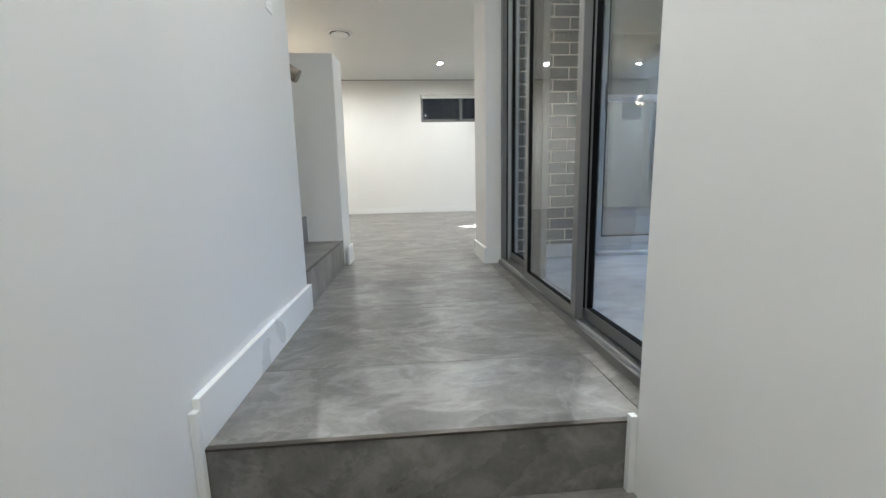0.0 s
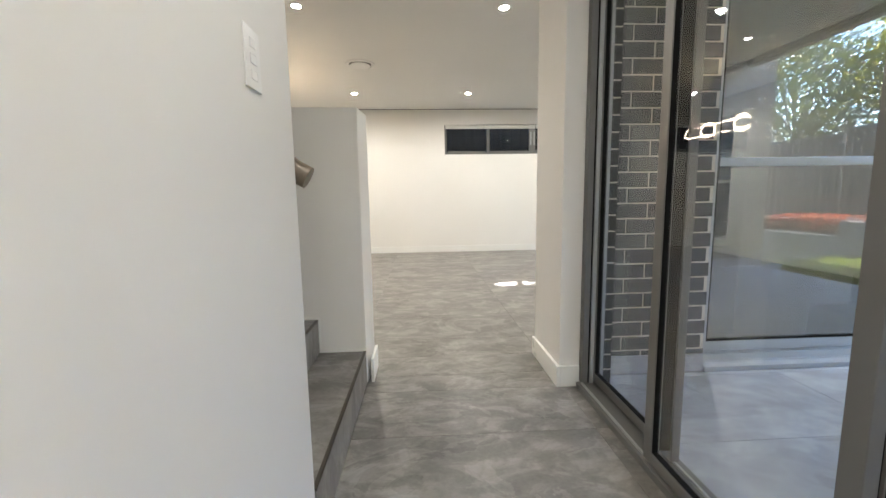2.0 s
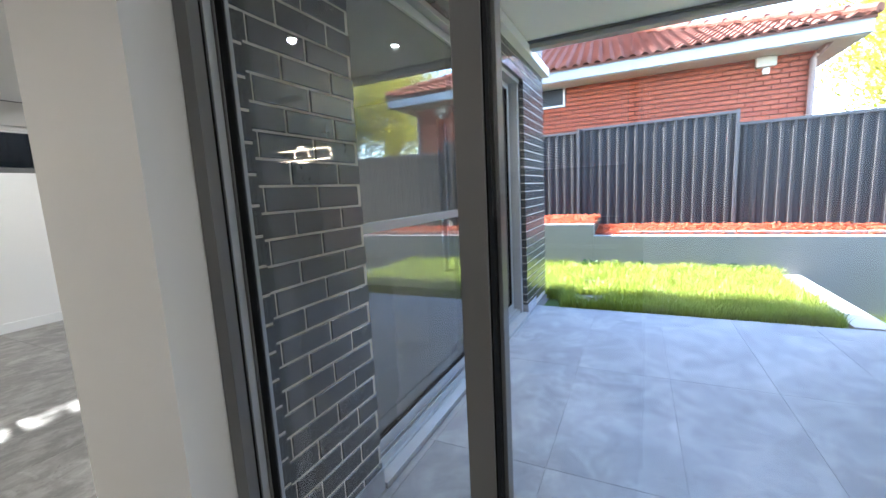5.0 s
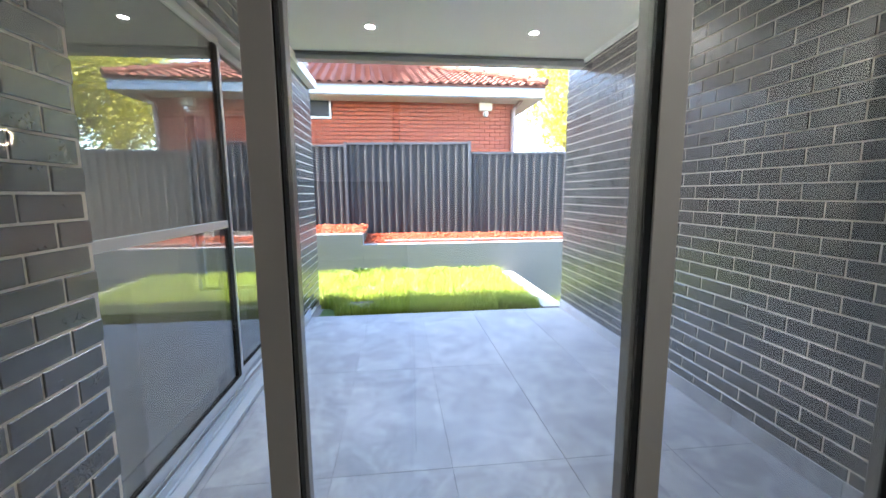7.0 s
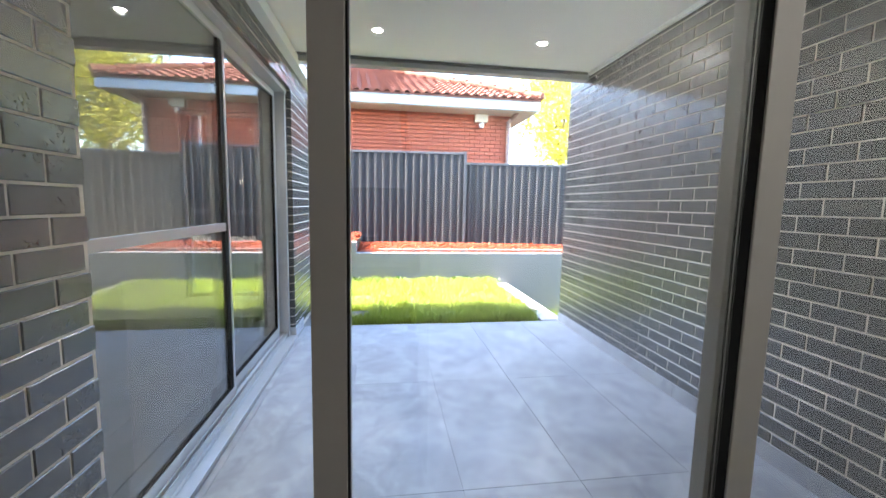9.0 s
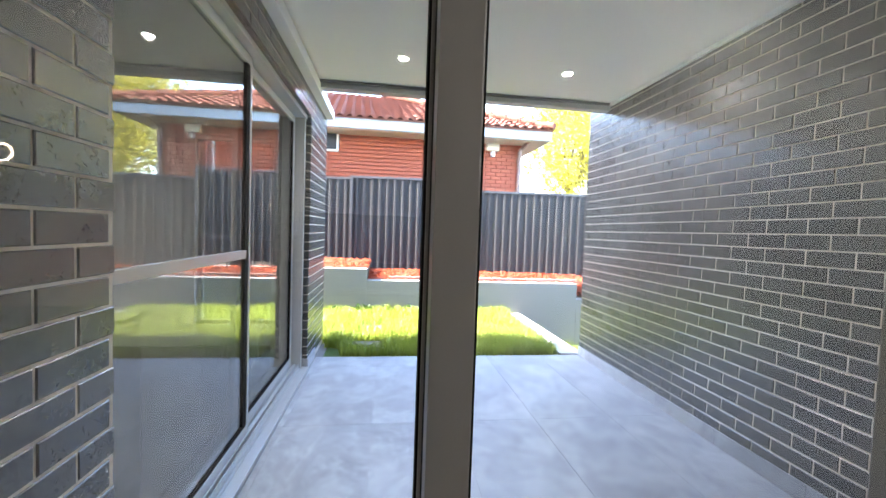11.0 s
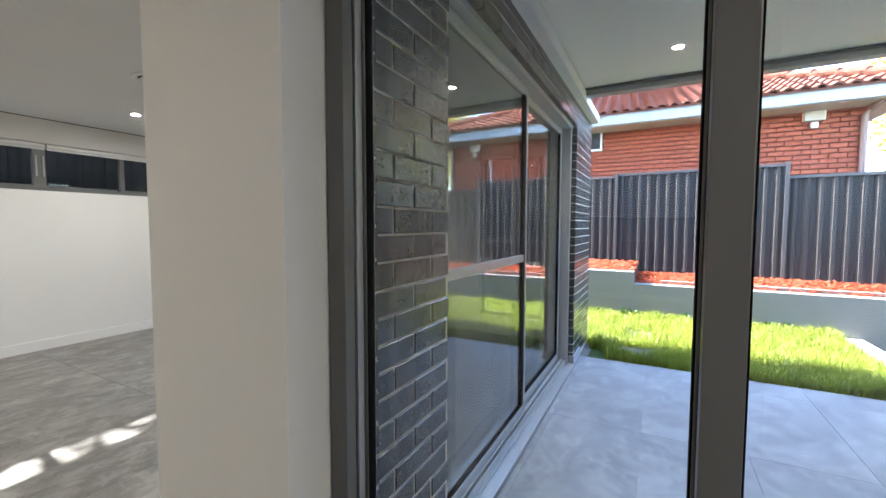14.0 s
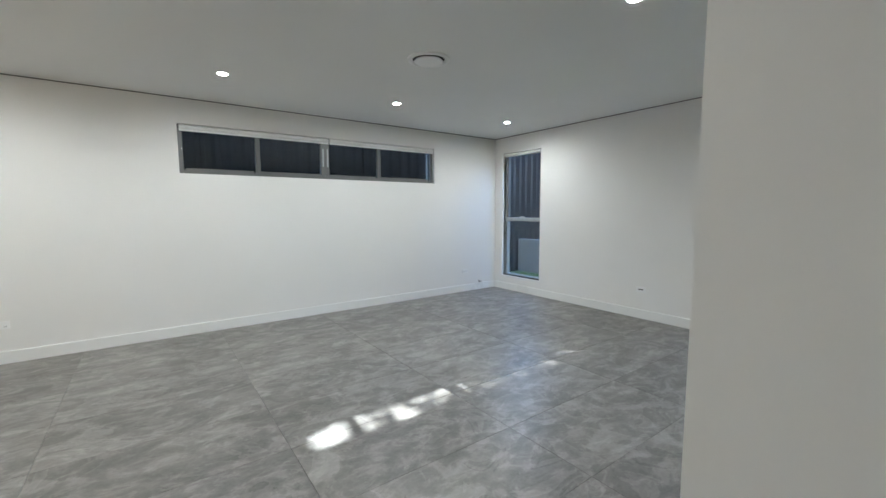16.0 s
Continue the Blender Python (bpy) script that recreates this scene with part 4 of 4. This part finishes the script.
def fence(label, m, tops, width, base, material, pitch=0.145, deep=0.029, rail=None):
    """Sheets between posts along the local x axis; the ribs stand out to the local +y side."""
    fe = thing("fence", m @ Vector((0, 0, base)), label, "fence", "", S)
    rail = rail or RAIL

    def piece(name, bm, mat):
        bm.transform(m)
        part(name, bm, mat, fe)

    for i, top in enumerate(tops):
        p = width * i
        bm = bmesh.new()
        sheet(bm, p + 0.015, width - 0.03, base + 0.04, top - 0.03, pitch, deep)
        piece("sheet", bm, material)
        for z, h in ((top - 0.045, 0.045), (base + 0.02, 0.05)):
            piece("rail", boxes((p + 0.0251, -0.012, z, p + width - 0.0251, 0.040, z + h), bev=0.003), rail)
        for u in ((0.0,) if i < len(tops) - 1 else (0.0, width)):
            piece("post", boxes((p + u - 0.025, -0.02, base - 0.2, p + u + 0.025, 0.052, max(top, tops[i - 1] if i else top) + 0.015), bev=0.004), rail)
    return fe


FW = 2.445
fence("charcoal ribbed steel boundary fence", pose(8.08, 0.632, 0, 0, 0, 84) @ pose(-4 * FW, 0, 0), (1.95, 2.04, 2.10, 2.19, 2.385, 2.35, 2.37, 2.41), FW, 0.515, FENCE, 0.149, 0.034)
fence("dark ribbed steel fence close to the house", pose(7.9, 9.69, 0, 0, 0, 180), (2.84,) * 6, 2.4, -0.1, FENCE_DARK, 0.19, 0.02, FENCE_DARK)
fence("pale grey ribbed steel side fence", pose(-1.0, -4.6, 0), (1.95,) * 4, 2.3, -0.55, FENCE_PALE, 0.19, 0.02, FENCE_PALE)

# ---- neighbour's house ----
NX, NC, NY1 = 9.2, -0.60, 9.0
nh = thing("house", (NX, 3, 0), "red brick house with terracotta tile roof", "house")
part("wall", boxes((NX + 0.022, NC + 0.02, -0.6, NX + 6, NY1, 3.38)), RED_MORTAR, nh)
part("eave", boxes((8.66, NC - 0.40, 3.36, NX + 6.4, NY1 + 0.5, 3.40)), EAVE, nh, "cream eave lining")
part("gutter", boxes((8.60, NC - 0.46, 3.37, 8.68, NY1 + 0.5, 3.60), (8.68, NC - 0.46, 3.37, NX + 6.5, NC - 0.38, 3.60), bev=0.008), FASCIA, nh, "pale blue-grey gutter and fascia")
# tiled roof: front slope and end slope
EX, EY, EZ, SLOPE = 8.56, NC - 0.49, 3.60, math.tan(radians(23))
rv, rf = [], []


def roof_tile(o, a, up, w, l):
    """One waved tile: o its lower corner, a along the eave, up the slope."""
    k = len(rv)
    nrm = a.cross(up).normalized()
    nrm = nrm if nrm.z > 0 else -nrm
    for j, lift in ((0, 0.035), (1, 0.004)):
        for i in range(7):
            s = i / 6
            rv.append(tuple(o + a * (w * s) + up * (l * 1.06 * j) + nrm * (lift + 0.028 * math.sin(s * math.tau))))
    for i in range(6):
        rf.append((k + i, k + i + 1, k + 8 + i, k + 7 + i))
    for i in range(7):
        rv.append(tuple(o + a * (w * i / 6) + nrm * (0.0 + 0.028 * math.sin(i / 6 * math.tau) - 0.0)))
    for i in range(6):
        rf.append((k + 14 + i, k + 15 + i, k + 1 + i, k + i))


up1, up2 = Vector((1, 0, SLOPE)).normalized(), Vector((0, 1, SLOPE)).normalized()
for row in range(17):
    d = row * 0.235
    h = d * up1.x
    y = EY + h
    while y < NY1 + 0.4:
        roof_tile(Vector((EX, y, EZ)) + up1 * d, Vector((0, 1, 0)), up1, 0.20, 0.235)
        y += 0.20
    x = EX + h
    while x < EX + 7.0 - h:
        roof_tile(Vector((x, EY, EZ)) + up2 * d, Vector((1, 0, 0)), up2, 0.20, 0.235)
        x += 0.20
rt = new("roof_tiles", raw("roof_tiles", rv, rf, ROOF_TILE))
rt.parent, rt.matrix_parent_inverse = nh, nh.matrix_basis.inverted()
tagged(rt, "weathered terracotta roof tiles", kind="stuff")
run, lift = 4.0, 4.0 * SLOPE
deck = [(EX + 0.01, EY + 0.01, EZ - 0.012), (EX + 0.01, NY1 + 0.4, EZ - 0.012), (EX + run, NY1 + 0.4, EZ - 0.012 + lift), (EX + run, EY + run, EZ - 0.012 + lift), (EX + 7.5, EY + 0.01, EZ - 0.012), (EX + 7.5, EY + run, EZ - 0.012 + lift)]
rd = new("roof_deck", raw("roof_deck", deck + [(x, y, z - 0.03) for x, y, z in deck], [(0, 3, 2, 1), (0, 4, 5, 3), (6, 7, 8, 9), (6, 9, 11, 10), (0, 1, 7, 6), (4, 0, 6, 10), (1, 2, 8, 7), (2, 3, 9, 8), (3, 5, 11, 9), (5, 4, 10, 11)], ROOF_TILE))
rd.parent, rd.matrix_parent_inverse = nh, nh.matrix_basis.inverted()
hipd = (up1 + Vector((0, up1.x, 0))).normalized()
for k in range(13):
    bm = bmesh.new()
    p = Vector((EX, EY, EZ + 0.03)) + hipd * (0.40 * k)
    tube(bm, [p + Vector((0, 0, 0.045)), p + hipd * 0.43 + Vector((0, 0, 0.01))], 0.10, 10, ry=0.075)
    part("ridge_tile", bm, ROOF_TILE, nh)
nw = part("window", boxes((NX - 0.03, 3.44, 2.99, NX + 0.02, 3.48, 3.37), (NX - 0.03, 4.10, 2.99, NX + 0.02, 4.14, 3.37), (NX - 0.03, 3.48, 3.36, NX + 0.02, 4.10, 3.37), (NX - 0.03, 3.48, 2.99, NX + 0.02, 4.10, 3.03)), GLOSS_WHITE, nh, "small white framed window")
part("window_pane", boxes((NX - 0.005, 3.48, 3.03, NX + 0.0, 4.10, 3.36)), SCREEN_DARK, nw)
nw2 = part("window", boxes((NX - 0.03, 5.9, 2.35, NX + 0.02, 5.95, 3.37), (NX - 0.03, 7.0, 2.35, NX + 0.02, 7.05, 3.37), (NX - 0.03, 5.95, 3.35, NX + 0.02, 7.0, 3.37), (NX - 0.03, 5.95, 2.35, NX + 0.02, 7.0, 2.40)), GLOSS_WHITE, nh, "white framed window with a grille")
part("window_pane", boxes((NX - 0.005, 5.95, 2.40, NX + 0.0, 7.0, 3.35)), SCREEN_DARK, nw2)
bm = bmesh.new()
tube(bm, [(8.80, NC - 0.03, 3.38), (NX - 0.10, NC - 0.0, 3.30), (NX - 0.06, NC + 0.06, 3.22), (NX - 0.06, NC + 0.06, 0.0)], 0.045, 10)
part("downpipe", bm, SLEEPER, nh, "brown painted downpipe", True)
fl = thing("floodlight", (NX, 0.1, 3.25), "white sensor floodlight box under the eave", "floodlight")
part("housing", boxes((NX - 0.13, -0.05, 3.19, NX - 0.001, 0.235, 3.355), bev=0.012), EAVE, fl)
bm = bmesh.new()
lathe(bm, [(0.0, 0.06), (0.045, 0.05), (0.06, 0.0), (0.045, -0.05), (0.0, -0.06)], 16, (NX - 0.09, 0.09, 3.12))
part("sensor", bm, PLASTIC, fl, "round white motion sensor", True)

# ---- brick walls of the patio ----
bs = thing("wall_brick_north", (2.8, BRICK_S, 0), "charcoal face brick wall with pale mortar", "brick wall", "", S)
part("mortar", boxes((0.910, BRICK_S + 0.004, 0, SL0 - 0.004, 3.159, TOP), (SL0 - 0.004, BRICK_S + 0.004, SLH + 0.004, SL1 + 0.004, 3.159, TOP), (SL1 + 0.004, BRICK_S + 0.004, 0, EXT - 0.004, 3.159, TOP)), MORTAR, bs)
part("lintel", boxes((SL0 - 0.08, BRICK_S + 0.006, SLH - 0.004, SL1 + 0.08, 3.159, SLH + 0.0035)), BLACK, bs, "dark steel lintel")
part("soffit_board", boxes((SL0 + 0.001, 3.1, SLH, SL1 - 0.001, 3.219, SLH + 0.02)), ALU, bs)
pb = thing("wall_brick_south", (2.7, BRICK_P, 0), "charcoal face brick wall with pale mortar", "brick wall", "", S)
part("mortar", boxes((0.80, BRICK_P - 0.24, -0.7, 4.636, BRICK_P - 0.004, TOP)), MORTAR, pb)
jp = thing("wall_brick_jambs", (0.85, 2.0, 0), "narrow charcoal brick returns beside the glass door", "brick wall", "", S)
part("mortar", boxes((0.851, 2.974, 0, 0.909, 3.159, TOP), (0.841, BRICK_P - 0.003, 0, 0.871, 0.846, TOP)), MORTAR, jp)
eb = thing("wall_brick_east", (EXT, 6, 0), "charcoal face brick outer wall", "brick wall", "", S)
ZB = 0.112
skt = thing("patio_skirting", (2.7, 1.5, 0), "grey stone tile skirting round the patio", "skirting", "", S)
for a, b in ((0.912, SL0 - 0.002), (SL1 + 0.001, 4.64)):
    part("skirting_tile", boxes((a, BRICK_S - 0.008, 0.0005, b, BRICK_S + 0.003, ZB - 0.006), bev=0.001), PATIO_TILE, skt)
part("skirting_tile", boxes((SL1 - 0.004, BRICK_S - 0.008, 0.0005, SL1 + 0.0005, BRICK_S + 0.09, ZB - 0.006)), PATIO_TILE, skt)
u = 0.88
while u < 4.64:
    part("skirting_tile", boxes((u, BRICK_P - 0.003, 0.0005, min(u + 0.597, 4.642), BRICK_P + 0.009, ZB - 0.006), bev=0.001), PATIO_TILE, skt)
    u += 0.60

# ---- tiles and bricks, piece by piece ----
tile_meshes = {}


def tile(parent, x0, y0, x1, y1, z, material):
    w, d = round(x1 - x0, 3), round(y1 - y0, 3)
    key = (w, d, material.name)
    if key not in tile_meshes:
        bm = bmesh.new()
        e = 0.0006
        lo = [bm.verts.new(p) for p in ((0, 0, -0.012), (w, 0, -0.012), (w, d, -0.012), (0, d, -0.012))]
        mid = [bm.verts.new(p) for p in ((0, 0, -e), (w, 0, -e), (w, d, -e), (0, d, -e))]
        hi = [bm.verts.new(p) for p in ((e, e, 0), (w - e, e, 0), (w - e, d - e, 0), (e, d - e, 0))]
        bm.faces.new(hi)
        for i in range(4):
            j = (i + 1) % 4
            bm.faces.new((lo[i], lo[j], mid[j], mid[i]))
            bm.faces.new((mid[i], mid[j], hi[j], hi[i]))
        tile_meshes[key] = mesh_of("tile", bm, material)
    ob = new("tile", tile_meshes[key])
    ob.parent = parent
    ob.matrix_basis = parent.matrix_basis.inverted() @ pose(x0, y0, z)


def pave(parent, x0, x1, y0, y1, ox, oy, z, material, regions, gap=0.0018):
    i0, j0 = math.floor((x0 - ox) / 1.2), math.floor((y0 - oy) / 0.6)
    for i in range(i0, math.ceil((x1 - ox) / 1.2)):
        for j in range(j0, math.ceil((y1 - oy) / 0.6)):
            for rx0, rx1, ry0, ry1 in regions:
                a, b = max(ox + i * 1.2, rx0) + gap / 2, min(ox + (i + 1) * 1.2, rx1) - gap / 2
                c, d = max(oy + j * 0.6, ry0) + gap / 2, min(oy + (j + 1) * 0.6, ry1) - gap / 2
                if b - a > 0.01 and d - c > 0.01:
                    tile(parent, a, c, b, d, z, material)


pave(floor, WEST, EAST, STEP_Y, NORTH, -0.55, 2.555, 0.0, FLOOR_TILE,
     [(LW, 0.753, STEP_Y + 0.012, 2.022), (-0.424, 0.753, 2.022, 2.965), (-0.43, 0.625, 2.965, 3.435), (WEST, -0.43, 3.30, 3.435), (WEST, EAST, 3.435, NORTH)])
pave(patio, 0.84, 4.64, 0.0, 3.13, 1.92, 2.42, 0.0, PATIO_TILE, [(0.858, 4.64, BRICK_P, 3.06)])
face_s = lambda u, z, L: pose(u, BRICK_S, z)
face_n = lambda u, z, L: pose(u + L, BRICK_P, z, 0, 0, 180)
lay(bs, 0.7875, EXT, 0.057, TOP, [(SL0, SL1, 0, SLH)], face_s, lambda u, z: u > 0.8 and z < 2.75, 1)
lay(pb, 0.765, 4.64, 0.088, TOP, [], face_n, lambda u, z: u < 2.9 and z < 2.75)
lay(jp, 0.851, 0.912, 0.0, TOP, [], lambda u, z, L: pose(u, 2.97, z), lambda u, z: z < 2.75)
lay(jp, 0.841, 0.875, 0.004, TOP, [], lambda u, z, L: pose(u + L, 0.85, z, 0, 0, 180), lambda u, z: z < 2.75)
lay(eb, 3.17, 8.74, -0.15, TOP, [(*TALL_A[:2], TALL_A[2], TALL_A[3]), (*TALL_B[:2], TALL_B[2], TALL_B[3])], lambda u, z, L: pose(EXT + 0.006, u, z, 0, 0, 90) , lambda u, z: False)
lay(nh, NC, NY1, 1.9, 3.42, [(3.43, 4.15, 2.98, 3.5), (5.89, 7.06, 2.34, 3.5)], lambda u, z, L: pose(NX, u + L, z, 0, 0, -90), lambda u, z: u < 3.2 and z > 2.2, 0, RED_BRICK, 0.016)
lay(nh, NX, NX + 3, 1.9, 3.42, [], lambda u, z, L: pose(u, NC, z), lambda u, z: False, 1, RED_BRICK, 0.016)
